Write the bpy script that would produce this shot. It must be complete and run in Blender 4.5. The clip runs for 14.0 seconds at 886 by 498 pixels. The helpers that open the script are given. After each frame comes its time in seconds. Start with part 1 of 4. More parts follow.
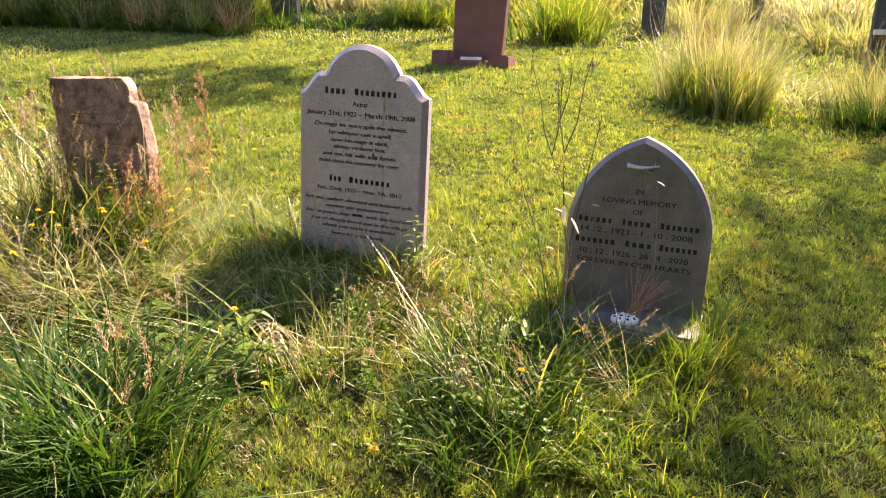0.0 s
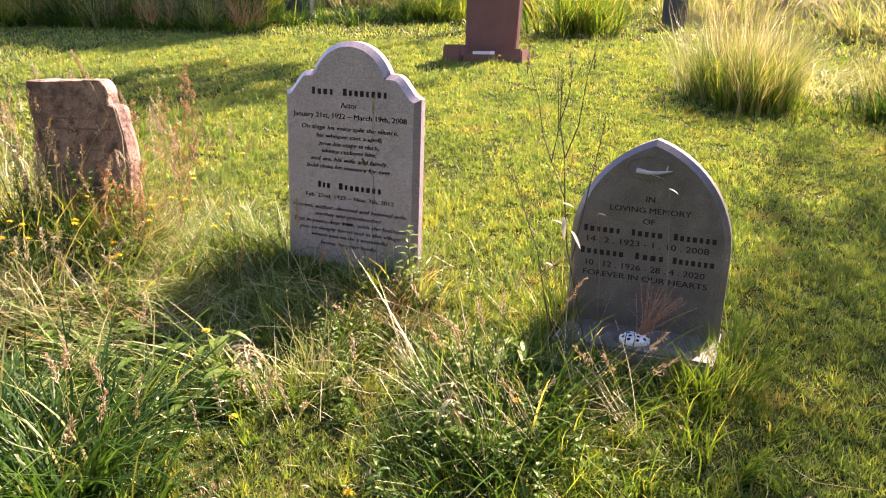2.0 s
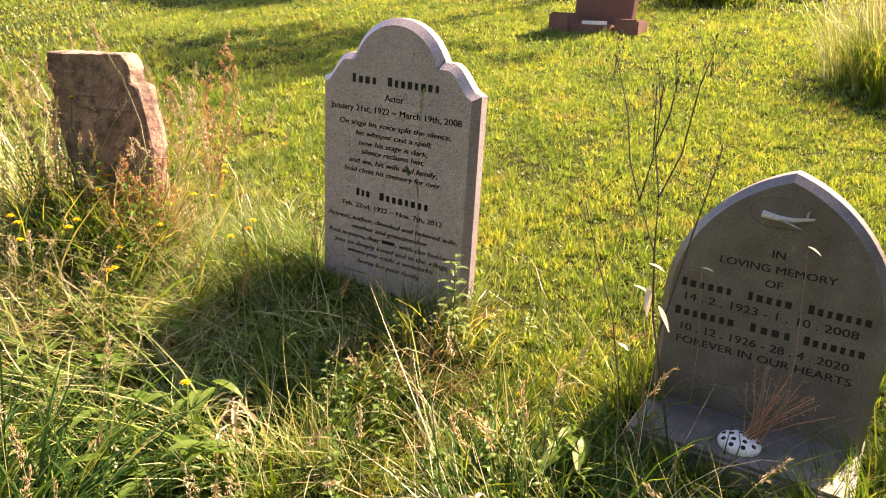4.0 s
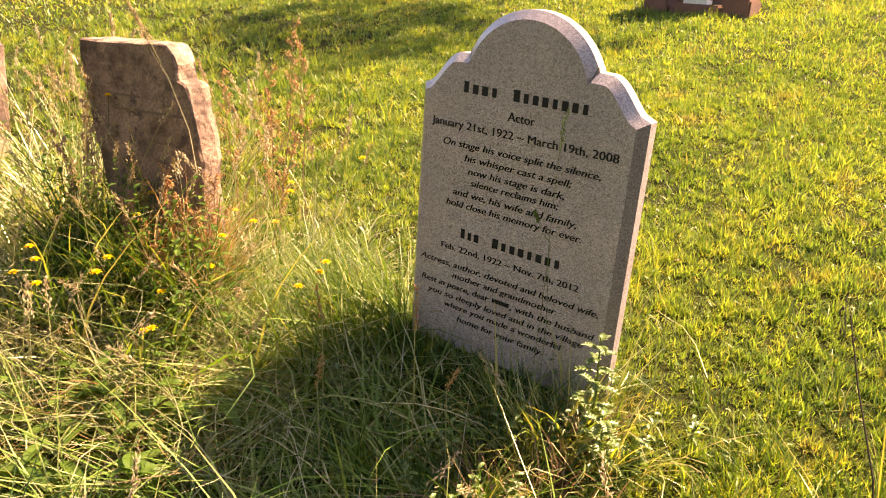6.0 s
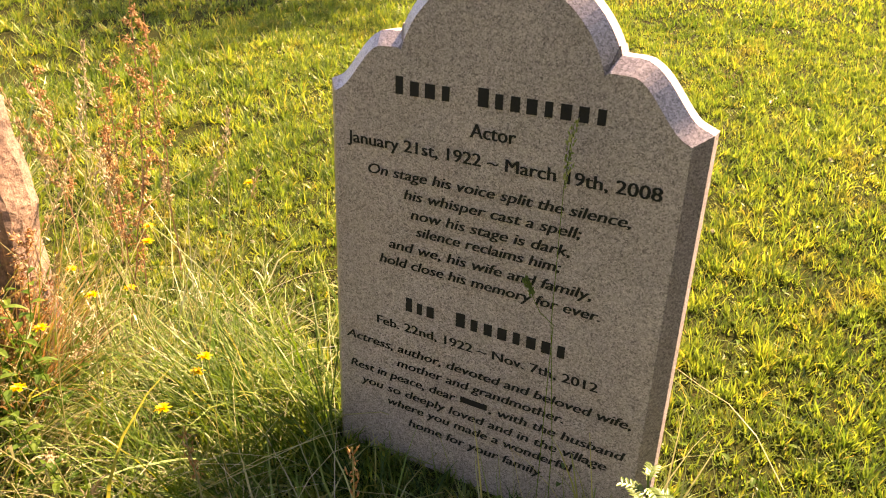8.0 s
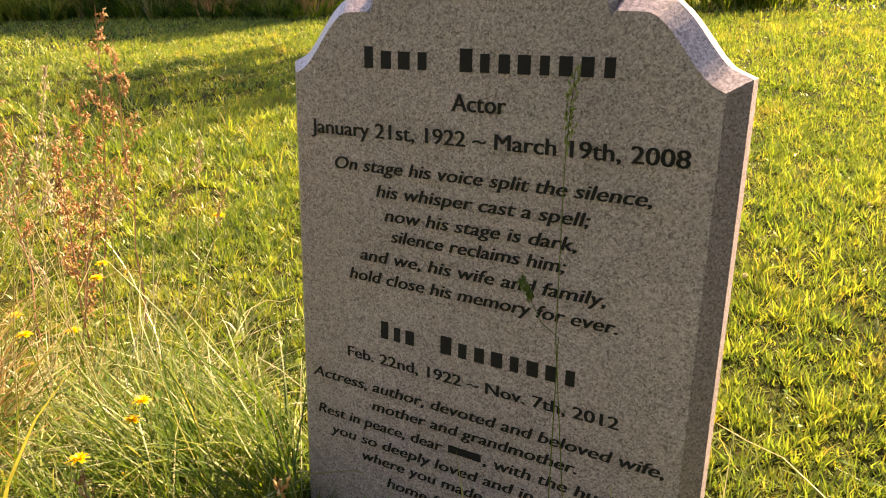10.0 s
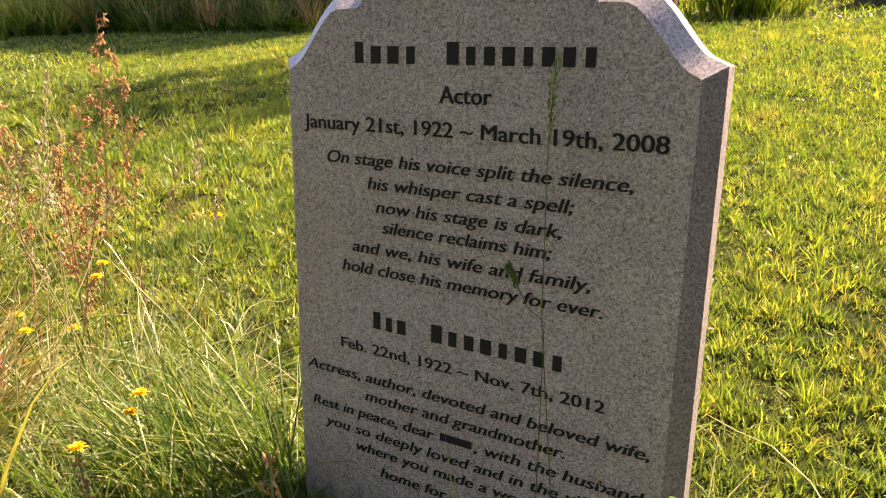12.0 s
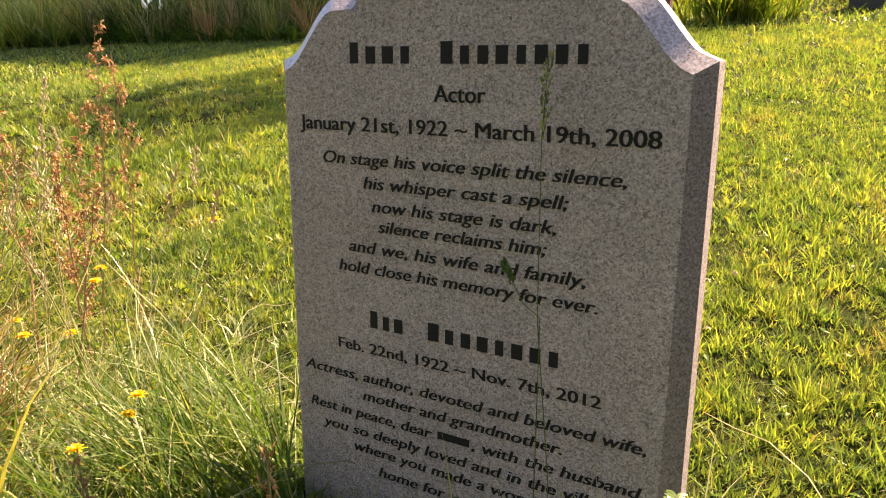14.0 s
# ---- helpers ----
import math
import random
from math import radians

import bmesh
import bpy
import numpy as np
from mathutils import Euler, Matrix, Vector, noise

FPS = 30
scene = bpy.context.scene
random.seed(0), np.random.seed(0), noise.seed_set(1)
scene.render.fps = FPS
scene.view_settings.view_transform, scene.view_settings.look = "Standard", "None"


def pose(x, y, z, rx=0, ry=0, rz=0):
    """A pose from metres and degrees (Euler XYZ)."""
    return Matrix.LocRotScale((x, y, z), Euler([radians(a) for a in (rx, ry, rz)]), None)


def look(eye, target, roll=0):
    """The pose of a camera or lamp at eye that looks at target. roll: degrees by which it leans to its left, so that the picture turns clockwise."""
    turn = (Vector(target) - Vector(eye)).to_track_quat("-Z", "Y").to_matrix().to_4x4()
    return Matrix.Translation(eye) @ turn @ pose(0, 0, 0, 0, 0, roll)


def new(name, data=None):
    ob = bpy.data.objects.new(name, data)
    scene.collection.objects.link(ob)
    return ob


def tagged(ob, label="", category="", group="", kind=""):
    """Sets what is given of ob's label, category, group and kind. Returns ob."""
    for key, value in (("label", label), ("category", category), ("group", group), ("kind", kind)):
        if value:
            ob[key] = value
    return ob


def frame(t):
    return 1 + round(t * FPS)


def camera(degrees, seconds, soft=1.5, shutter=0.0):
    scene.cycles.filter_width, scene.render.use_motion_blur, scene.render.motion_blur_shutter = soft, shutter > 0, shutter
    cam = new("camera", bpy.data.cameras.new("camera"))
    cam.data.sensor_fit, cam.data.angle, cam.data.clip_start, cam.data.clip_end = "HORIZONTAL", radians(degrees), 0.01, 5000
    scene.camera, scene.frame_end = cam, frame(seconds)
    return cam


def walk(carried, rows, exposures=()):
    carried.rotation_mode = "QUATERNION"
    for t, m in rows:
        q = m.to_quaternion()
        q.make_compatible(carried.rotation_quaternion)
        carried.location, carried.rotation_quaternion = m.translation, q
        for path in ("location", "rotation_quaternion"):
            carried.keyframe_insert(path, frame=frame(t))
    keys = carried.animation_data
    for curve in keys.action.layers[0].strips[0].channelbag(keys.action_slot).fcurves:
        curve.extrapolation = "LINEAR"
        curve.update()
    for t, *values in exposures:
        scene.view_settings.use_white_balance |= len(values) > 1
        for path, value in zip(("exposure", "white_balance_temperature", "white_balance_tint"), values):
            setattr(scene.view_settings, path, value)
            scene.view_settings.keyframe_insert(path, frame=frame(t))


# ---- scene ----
cam = camera(61.9, 14.0, soft=1.1)
PATH = [
    (0, (1.962, -3.233, 1.133), (1.224, -1.442, 0.633), 1.4),
    (0.5, (1.951, -3.231, 1.131), (1.21, -1.441, 0.632), 1.3),
    (1, (1.928, -3.219, 1.126), (1.188, -1.429, 0.625), 1.2),
    (1.5, (1.928, -3.128, 1.131), (1.181, -1.344, 0.623), 0.9),
    (2, (1.973, -2.929, 1.146), (1.178, -1.168, 0.63), 0.6),
    (2.2, (1.995, -2.866, 1.153), (1.181, -1.115, 0.632), 0.4),
    (4.3, (1.778, -2.076, 1.239), (0.679, -0.532, 0.6), 2.3),
    (4.5, (1.748, -2.006, 1.247), (0.613, -0.492, 0.599), 2.4),
    (5, (1.61, -1.891, 1.253), (0.476, -0.381, 0.596), 2.4),
    (5.5, (1.36, -1.808, 1.249), (0.233, -0.301, 0.571), 2.6),
    (6, (1.213, -1.732, 1.262), (0.097, -0.225, 0.567), 2.8),
    (6.5, (1.1, -1.572, 1.256), (0.036, -0.036, 0.544), 1.6),
    (7, (0.994, -1.367, 1.272), (-0.056, 0.17, 0.542), 0.5),
    (7.5, (0.875, -1.245, 1.249), (-0.121, 0.312, 0.482), -0.1),
    (8, (0.707, -1.12, 1.216), (-0.193, 0.485, 0.434), 0.6),
    (8.5, (0.663, -1.025, 1.147), (-0.236, 0.581, 0.365), 0.3),
    (9, (0.66, -0.949, 1.064), (-0.272, 0.679, 0.372), 0.1),
    (9.2, (0.655, -0.928, 1.039), (-0.298, 0.725, 0.44), 0.1),
    (11.5, (0.71, -0.952, 0.952), (-0.289, 0.71, 0.466), -0.5),
    (12, (0.706, -0.952, 0.949), (-0.294, 0.711, 0.464), -0.7),
    (12.5, (0.708, -0.959, 0.943), (-0.294, 0.706, 0.469), -0.8),
    (13, (0.71, -0.956, 0.937), (-0.291, 0.711, 0.469), -0.9),
    (13.5, (0.711, -0.96, 0.935), (-0.285, 0.711, 0.47), -1.1),
    (14, (0.715, -0.958, 0.935), (-0.285, 0.711, 0.472), -1.2),
]
walk(cam, [(t, look(eye, target, roll)) for t, eye, target, roll in PATH], [(0.0, 2.65, 6650, 33), (2.2, 2.69, 6300, 39), (4.3, 2.64, 7500, 30), (6.5, 2.70, 8300, 30), (9.2, 2.61, 8500, 32), (11.3, 2.42, 7300, 27), (14.0, 2.42, 7300, 27)])

# ---- light ----
SUN_AZ, SUN_EL = radians(16.5), radians(48.5)
SUN_DIR = Vector((math.sin(SUN_AZ) * math.cos(SUN_EL), math.cos(SUN_AZ) * math.cos(SUN_EL), math.sin(SUN_EL)))
world = bpy.data.worlds.new("sky")
scene.world = world
world.use_nodes = True
wn = world.node_tree
sky = wn.nodes.new("ShaderNodeTexSky")
sky.sky_type, sky.sun_disc, sky.sun_elevation, sky.sun_rotation = "NISHITA", False, SUN_EL, SUN_AZ
wn.links.new(sky.outputs[0], wn.nodes["Background"].inputs[0])
wn.nodes["Background"].inputs[1].default_value = 0.072
sun = new("sun", bpy.data.lights.new("sun", "SUN"))
sun.data.energy, sun.data.angle, sun.data.color = 4.75, radians(0.6), (1.0, 0.84, 0.57)
sun.matrix_world = look(SUN_DIR * 40, (0, 0, 0))


# ---- materials ----
def ramp(nt, fac, stops):
    node = nt.nodes.new("ShaderNodeValToRGB")
    els = node.color_ramp.elements
    while len(els) < len(stops):
        els.new(0.5)
    for el, (at, col) in zip(els, stops):
        el.position, el.color = at, (*col, 1)
    nt.links.new(fac, node.inputs[0])
    return node.outputs[0]


def tex(nt, scale, detail=3.0, rough=0.6, coords="Object"):
    co = nt.nodes.new("ShaderNodeTexCoord")
    node = nt.nodes.new("ShaderNodeTexNoise")
    node.inputs["Scale"].default_value, node.inputs["Detail"].default_value, node.inputs["Roughness"].default_value = scale, detail, rough
    nt.links.new(co.outputs[coords], node.inputs["Vector"])
    return node.outputs["Fac"]


def mix(nt, fac, a, b, mode="MIX"):
    node = nt.nodes.new("ShaderNodeMix")
    node.data_type, node.blend_type = "RGBA", mode
    for value, sock in ((fac, node.inputs[0]), (a, node.inputs[6]), (b, node.inputs[7])):
        if isinstance(value, (int, float)):
            sock.default_value = value
        elif isinstance(value, tuple):
            sock.default_value = (*value, 1)
        else:
            nt.links.new(value, sock)
    return node.outputs[2]


def bump(nt, height, strength, dist):
    node = nt.nodes.new("ShaderNodeBump")
    node.inputs["Strength"].default_value, node.inputs["Distance"].default_value = strength, dist
    nt.links.new(height, node.inputs["Height"])
    return node.outputs[0]


def begin(name):
    m = bpy.data.materials.new(name)
    m.use_nodes = True
    return m, m.node_tree, m.node_tree.nodes["Principled BSDF"]


def stone_mat(name, fine, coarse, fine_scale, coarse_scale, rough, bump_scale, bump_dist, spots=None):
    """Stone: grain, large stains, optional lichen or dark spots, fine relief."""
    m, nt, b = begin(name)
    col = ramp(nt, tex(nt, fine_scale, 2.0, 0.7), fine)
    col = mix(nt, 1.0, col, ramp(nt, tex(nt, coarse_scale, 5.0, 0.65), coarse), "MULTIPLY")
    if spots:
        scale, lo, hi, tint = spots
        col = mix(nt, ramp(nt, tex(nt, scale, 6.0, 0.7), [(lo, (0, 0, 0)), (hi, (1, 1, 1))]), col, tint)
    nt.links.new(col, b.inputs["Base Color"])
    b.inputs["Roughness"].default_value = rough
    nt.links.new(bump(nt, tex(nt, bump_scale, 5.0, 0.7), 0.6, bump_dist), b.inputs["Normal"])
    return m


def leaf_mat(name, cols, patch=((0.4, (0.85, 0.9, 0.8)), (0.65, (1.1, 1.05, 0.9))), patch_scale=1.3, through_light=0.5, gloss=0.03, glow=(1.6, 1.5, 0.5), turf=False):
    """Grass and leaves: each blade its own tint, slow patches over the ground, light passing through."""
    m = bpy.data.materials.new(name)
    m.use_nodes = True
    nt = m.node_tree
    nt.nodes.remove(nt.nodes["Principled BSDF"])
    geo = nt.nodes.new("ShaderNodeNewGeometry")
    col = ramp(nt, geo.outputs["Random Per Island"], cols)
    col = mix(nt, 1.0, col, ramp(nt, tex(nt, patch_scale, 4.0, 0.6), list(patch)), "MULTIPLY")
    if turf:
        col = mix(nt, 1.0, col, ramp(nt, tex(nt, 11.0, 4.0, 0.65), [(0.34, (0.42, 0.52, 0.55)), (0.5, (0.95, 0.98, 1.0)), (0.66, (1.35, 1.22, 0.95))]), "MULTIPLY")
        col = mix(nt, 1.0, col, ramp(nt, tex(nt, 37.0, 3.0, 0.6), [(0.38, (0.68, 0.72, 0.75)), (0.6, (1.14, 1.12, 1.08))]), "MULTIPLY")
        col = mix(nt, ramp(nt, tex(nt, 3.1, 6.0, 0.7), [(0.57, (0, 0, 0)), (0.68, (0.75, 0.75, 0.75))]), col, (0.24, 0.185, 0.075))
    diff, trans, gl = (nt.nodes.new("ShaderNodeBsdf" + k) for k in ("Diffuse", "Translucent", "Glossy"))
    nt.links.new(col, diff.inputs[0])
    nt.links.new(mix(nt, 1.0, col, glow, "MULTIPLY"), trans.inputs[0])
    gl.inputs["Roughness"].default_value = 0.4
    gl.inputs[0].default_value = (0.9, 0.9, 0.75, 1)
    one, two = nt.nodes.new("ShaderNodeMixShader"), nt.nodes.new("ShaderNodeMixShader")
    one.inputs[0].default_value, two.inputs[0].default_value = through_light, gloss
    nt.links.new(diff.outputs[0], one.inputs[1])
    nt.links.new(trans.outputs[0], one.inputs[2])
    nt.links.new(one.outputs[0], two.inputs[1])
    nt.links.new(gl.outputs[0], two.inputs[2])
    nt.links.new(two.outputs[0], nt.nodes["Material Output"].inputs[0])
    return m


def plain_mat(name, col, rough=0.7, vary=0.25, scale=60.0):
    m, nt, b = begin(name)
    lo, hi = tuple(c * (1 - vary) for c in col), tuple(min(1, c * (1 + vary)) for c in col)
    nt.links.new(ramp(nt, tex(nt, scale, 4.0), [(0.3, lo), (0.7, hi)]), b.inputs["Base Color"])
    b.inputs["Roughness"].default_value = rough
    return m


m, nt, b = begin("grey_granite")
grains = []
for scale in (420.0, 240.0):
    co, cell = nt.nodes.new("ShaderNodeTexCoord"), nt.nodes.new("ShaderNodeTexVoronoi")
    cell.inputs["Scale"].default_value = scale
    nt.links.new(co.outputs["Object"], cell.inputs["Vector"])
    split = nt.nodes.new("ShaderNodeSeparateColor")
    nt.links.new(cell.outputs["Color"], split.inputs[0])
    grains.append(split.outputs[0])
col = ramp(nt, grains[0], [(0.0, (0.13, 0.102, 0.100)), (0.22, (0.295, 0.234, 0.230)), (0.6, (0.435, 0.354, 0.352)), (1.0, (0.62, 0.52, 0.525))])
col = mix(nt, 0.25, col, ramp(nt, grains[1], [(0.0, (0.10, 0.088, 0.09)), (0.2, (0.30, 0.265, 0.26)), (0.8, (0.46, 0.41, 0.40)), (1.0, (0.70, 0.64, 0.63))]))
col = mix(nt, 1.0, col, ramp(nt, tex(nt, 4.0, 5.0, 0.65), [(0.3, (0.86, 0.85, 0.84)), (0.7, (1.06, 1.06, 1.06))]), "MULTIPLY")
nt.links.new(col, b.inputs["Base Color"])
b.inputs["Roughness"].default_value = 0.7
nt.links.new(bump(nt, tex(nt, 260.0, 3.0), 0.5, 0.0006), b.inputs["Normal"])
GRANITE = m
# Smoother granite copy, its colour darkened to stand for shade on the bevel sides.
SIDESHADE = m.copy()
SIDESHADE.name = "side_shaded_grey_granite"
nt = SIDESHADE.node_tree
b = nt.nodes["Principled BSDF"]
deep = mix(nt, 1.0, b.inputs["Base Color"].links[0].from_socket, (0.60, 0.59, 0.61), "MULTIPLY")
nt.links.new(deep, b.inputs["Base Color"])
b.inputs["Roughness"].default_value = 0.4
RUBBED = GRANITE.copy()
RUBBED.name = "rubbed_grey_granite"
RUBBED.node_tree.nodes["Principled BSDF"].inputs["Roughness"].default_value = 0.33
RUBBED.node_tree.nodes["Principled BSDF"].inputs["Specular IOR Level"].default_value = 0.9
SLATE = stone_mat("dark_grey_stone", [(0.3, (0.10, 0.088, 0.082)), (0.7, (0.20, 0.178, 0.165))], [(0.3, (0.58, 0.55, 0.52)), (0.7, (1.12, 1.1, 1.08))],
                  160.0, 7.0, 0.6, 120.0, 0.0012, (14.0, 0.66, 0.74, (0.36, 0.36, 0.31)))
SMOOTHSLATE = SLATE.copy()
SMOOTHSLATE.name = "smooth_grey_stone"
SMOOTHSLATE.node_tree.nodes["Principled BSDF"].inputs["Roughness"].default_value = 0.32
SMOOTHSLATE.node_tree.nodes["Principled BSDF"].inputs["Specular IOR Level"].default_value = 0.9
SANDSTONE = stone_mat("weathered_brown_sandstone", [(0.3, (0.22, 0.138, 0.102)), (0.7, (0.45, 0.312, 0.24))], [(0.36, (0.26, 0.22, 0.21)), (0.50, (0.75, 0.72, 0.70)), (0.66, (1.15, 1.12, 1.12))],
                      90.0, 6.0, 0.9, 45.0, 0.014, (13.0, 0.53, 0.63, (0.095, 0.062, 0.05)))
REDSTONE = stone_mat("red_sandstone", [(0.3, (0.17, 0.080, 0.058)), (0.7, (0.26, 0.122, 0.088))], [(0.3, (0.75, 0.72, 0.7)), (0.7, (1, 1, 1))], 80.0, 4.0, 0.85, 40.0, 0.004)
DARKSTONE = stone_mat("mossy_dark_stone", [(0.3, (0.05, 0.05, 0.045)), (0.7, (0.13, 0.125, 0.11))], [(0.3, (0.6, 0.65, 0.55)), (0.7, (1, 1, 1))], 60.0, 6.0, 0.9, 40.0, 0.006,
                      (9.0, 0.58, 0.66, (0.16, 0.17, 0.10)))
LETTER = plain_mat("black_letter_enamel", (0.010, 0.008, 0.008), 0.85, 0.2, 200.0)
WORN = plain_mat("worn_letter_cut", (0.165, 0.108, 0.08), 0.9, 0.3, 90.0)
CHALK = stone_mat("white_carved_stone", [(0.3, (0.45, 0.43, 0.41)), (0.7, (0.7, 0.69, 0.67))], [(0.3, (0.8, 0.8, 0.8)), (0.7, (1, 1, 1))], 160.0, 20.0, 0.7, 120.0, 0.001)
WHITE = plain_mat("white_enamel", (0.74, 0.73, 0.70), 0.35, 0.12, 90.0)
HOLESHADE = plain_mat("hole_shade_black", (0.012, 0.011, 0.010), 0.9, 0.2)
TWIG = plain_mat("dark_twig_bark", (0.055, 0.042, 0.028), 0.8, 0.4)
DRYSTEM = plain_mat("dry_brown_stem", (0.34, 0.18, 0.11), 0.8, 0.35)

LAWN = leaf_mat("mown_lawn_grass", [(0.0, (0.085, 0.150, 0.034)), (0.35, (0.135, 0.205, 0.046)), (0.85, (0.205, 0.268, 0.068)), (0.975, (0.31, 0.29, 0.08)), (1.0, (0.40, 0.31, 0.13))],
                ((0.33, (0.66, 0.76, 0.72)), (0.5, (1.0, 1.0, 1.0)), (0.68, (1.3, 1.15, 1.0))), 1.6, glow=(1.5, 1.42, 0.62), turf=True)
GREEN = leaf_mat("long_green_grass", [(0.0, (0.04, 0.085, 0.014)), (0.6, (0.085, 0.15, 0.022)), (0.9, (0.16, 0.21, 0.04)), (1.0, (0.38, 0.32, 0.14))], gloss=0.02)
DEEP = leaf_mat("deep_green_sedge", [(0.0, (0.018, 0.050, 0.013)), (0.7, (0.036, 0.088, 0.022)), (0.94, (0.08, 0.14, 0.042)), (1.0, (0.36, 0.33, 0.14))], through_light=0.38, gloss=0.015)
MIXED = leaf_mat("mixed_dry_grass", [(0.0, (0.06, 0.12, 0.018)), (0.5, (0.14, 0.20, 0.03)), (0.72, (0.28, 0.28, 0.09)), (1.0, (0.48, 0.41, 0.23))], gloss=0.09, glow=(1.5, 1.42, 0.5))
STRAW = leaf_mat("golden_straw_grass", [(0.0, (0.12, 0.17, 0.03)), (0.3, (0.26, 0.27, 0.11)), (0.7, (0.42, 0.385, 0.25)), (1.0, (0.54, 0.48, 0.36))], gloss=0.03, glow=(1.12, 1.1, 0.95))
GOLD = leaf_mat("gold_green_standing_grass", [(0.0, (0.10, 0.16, 0.04)), (0.4, (0.22, 0.265, 0.09)), (0.8, (0.35, 0.33, 0.17)), (1.0, (0.46, 0.41, 0.28))], through_light=0.42, gloss=0.03, glow=(1.25, 1.15, 0.7))
PALEHAY = leaf_mat("pale_hay_stalks", [(0.0, (0.30, 0.27, 0.12)), (0.4, (0.50, 0.45, 0.29)), (0.8, (0.62, 0.56, 0.43)), (1.0, (0.66, 0.60, 0.50))], through_light=0.45, gloss=0.09, glow=(1.1, 1.08, 0.95))
SILVERGREEN = leaf_mat("pale_silvery_green_grass", [(0.0, (0.14, 0.20, 0.06)), (0.5, (0.27, 0.33, 0.13)), (0.85, (0.42, 0.44, 0.25)), (1.0, (0.56, 0.52, 0.38))], through_light=0.45, gloss=0.05, glow=(1.15, 1.2, 0.75))
LODGED = leaf_mat("flattened_long_grass", [(0.0, (0.075, 0.145, 0.026)), (0.6, (0.15, 0.235, 0.045)), (0.88, (0.28, 0.31, 0.12)), (1.0, (0.54, 0.48, 0.32))], through_light=0.35, gloss=0.02)
SEED = leaf_mat("pale_seed_head", [(0.0, (0.34, 0.26, 0.17)), (1.0, (0.62, 0.52, 0.40))], through_light=0.4, glow=(1.15, 1.05, 0.85))
RUST = leaf_mat("rusty_sorrel_seed", [(0.0, (0.36, 0.165, 0.07)), (0.6, (0.54, 0.31, 0.16)), (1.0, (0.66, 0.50, 0.32))], through_light=0.4, glow=(1.15, 1.05, 0.85))
BROAD = leaf_mat("broad_green_leaf", [(0.0, (0.05, 0.11, 0.02)), (1.0, (0.13, 0.20, 0.04))], gloss=0.015)
THISTLE = leaf_mat("pale_thistle_leaf", [(0.0, (0.06, 0.11, 0.03)), (1.0, (0.13, 0.19, 0.06))], through_light=0.35, gloss=0.04)
DEADLEAF = leaf_mat("dead_brown_leaf", [(0.0, (0.10, 0.06, 0.035)), (1.0, (0.28, 0.19, 0.11))], through_light=0.25, glow=(1.15, 1.05, 0.85))
YELLOW = leaf_mat("yellow_petal", [(0.0, (0.70, 0.42, 0.01)), (1.0, (0.80, 0.56, 0.02))], through_light=0.35)
PALEPETAL = leaf_mat("white_clover_petal", [(0.0, (0.50, 0.46, 0.42)), (1.0, (0.70, 0.67, 0.62))], through_light=0.3, glow=(1.15, 1.05, 0.85))

m, nt, b = begin("soil_and_thatch")
col = ramp(nt, tex(nt, 55.0, 5.0, 0.7), [(0.3, (0.010, 0.010, 0.004)), (0.55, (0.022, 0.024, 0.007)), (0.75, (0.055, 0.042, 0.020))])
near_far = tex(nt, 1.6, 4.0)
col = mix(nt, ramp(nt, near_far, [(0.4, (0, 0, 0)), (0.7, (0.5, 0.5, 0.5))]), col, (0.045, 0.06, 0.010))
nt.links.new(col, b.inputs["Base Color"])
b.inputs["Roughness"].default_value = 1.0
b.inputs["Specular IOR Level"].default_value = 0.05
nt.links.new(bump(nt, tex(nt, 30.0, 5.0), 0.8, 0.02), b.inputs["Normal"])
SOIL = m


# ---- ground ----
def ground_z(x, y):
    """Height of the sloping churchyard lawn (numbers or arrays)."""
    x, y = np.asarray(x, float), np.asarray(y, float)
    e, f = np.clip(x - 2.2, 0, 1.6), np.clip(-1.6 - x, 0, 0.8)
    xx = np.where(x > 0, np.minimum(x, 2.2) + e - e * e / 3.2, np.maximum(x, -1.6) - f + f * f / 1.6)
    up, down = np.clip(y - 16, 0, 12), np.clip(-2 - y, 0, 10)
    yy = np.clip(y, -2, 4)
    z = 0.139 + 0.020 * np.clip(-x - 3, 0, 14) - 0.037 * xx - 0.0188 * xx * xx + 0.1986 * yy - 0.0064 * yy * yy + 0.158 * np.clip(y - 4, 0, 12)
    z = z + 0.158 * (up - up * up / 24) - 0.2242 * (down - down * down / 20)
    return z + 0.008 * np.sin(2.9 * x + 1.3 * y) * np.cos(2.3 * y - 0.7 * x) + 0.006 * np.sin(7.1 * x - 2.2 * y + 1)


def spread(lo, hi, step, far):
    out, s = list(np.arange(lo, hi, step)), step
    v = hi
    while v < far:
        out.append(v)
        s *= 1.35
        v += s
    s, v = step, lo
    while v > -far:
        s *= 1.35
        v -= s
        out.insert(0, v)
    return np.array(out)


def fast_mesh(name, co, sizes, index):
    """A mesh from flat arrays: places, corners per face, corner indices."""
    me = bpy.data.meshes.new(name)
    index = np.asarray(index, np.int32).ravel()
    me.vertices.add(len(co))
    me.vertices.foreach_set("co", np.asarray(co, np.float32).ravel())
    me.loops.add(len(index))
    me.loops.foreach_set("vertex_index", np.asarray(index, np.int32).ravel())
    me.polygons.add(len(sizes))
    starts = np.concatenate([[0], np.cumsum(sizes)[:-1]])
    me.polygons.foreach_set("loop_start", starts.astype(np.int32))
    me.update(calc_edges=True)
    me.validate()
    return me


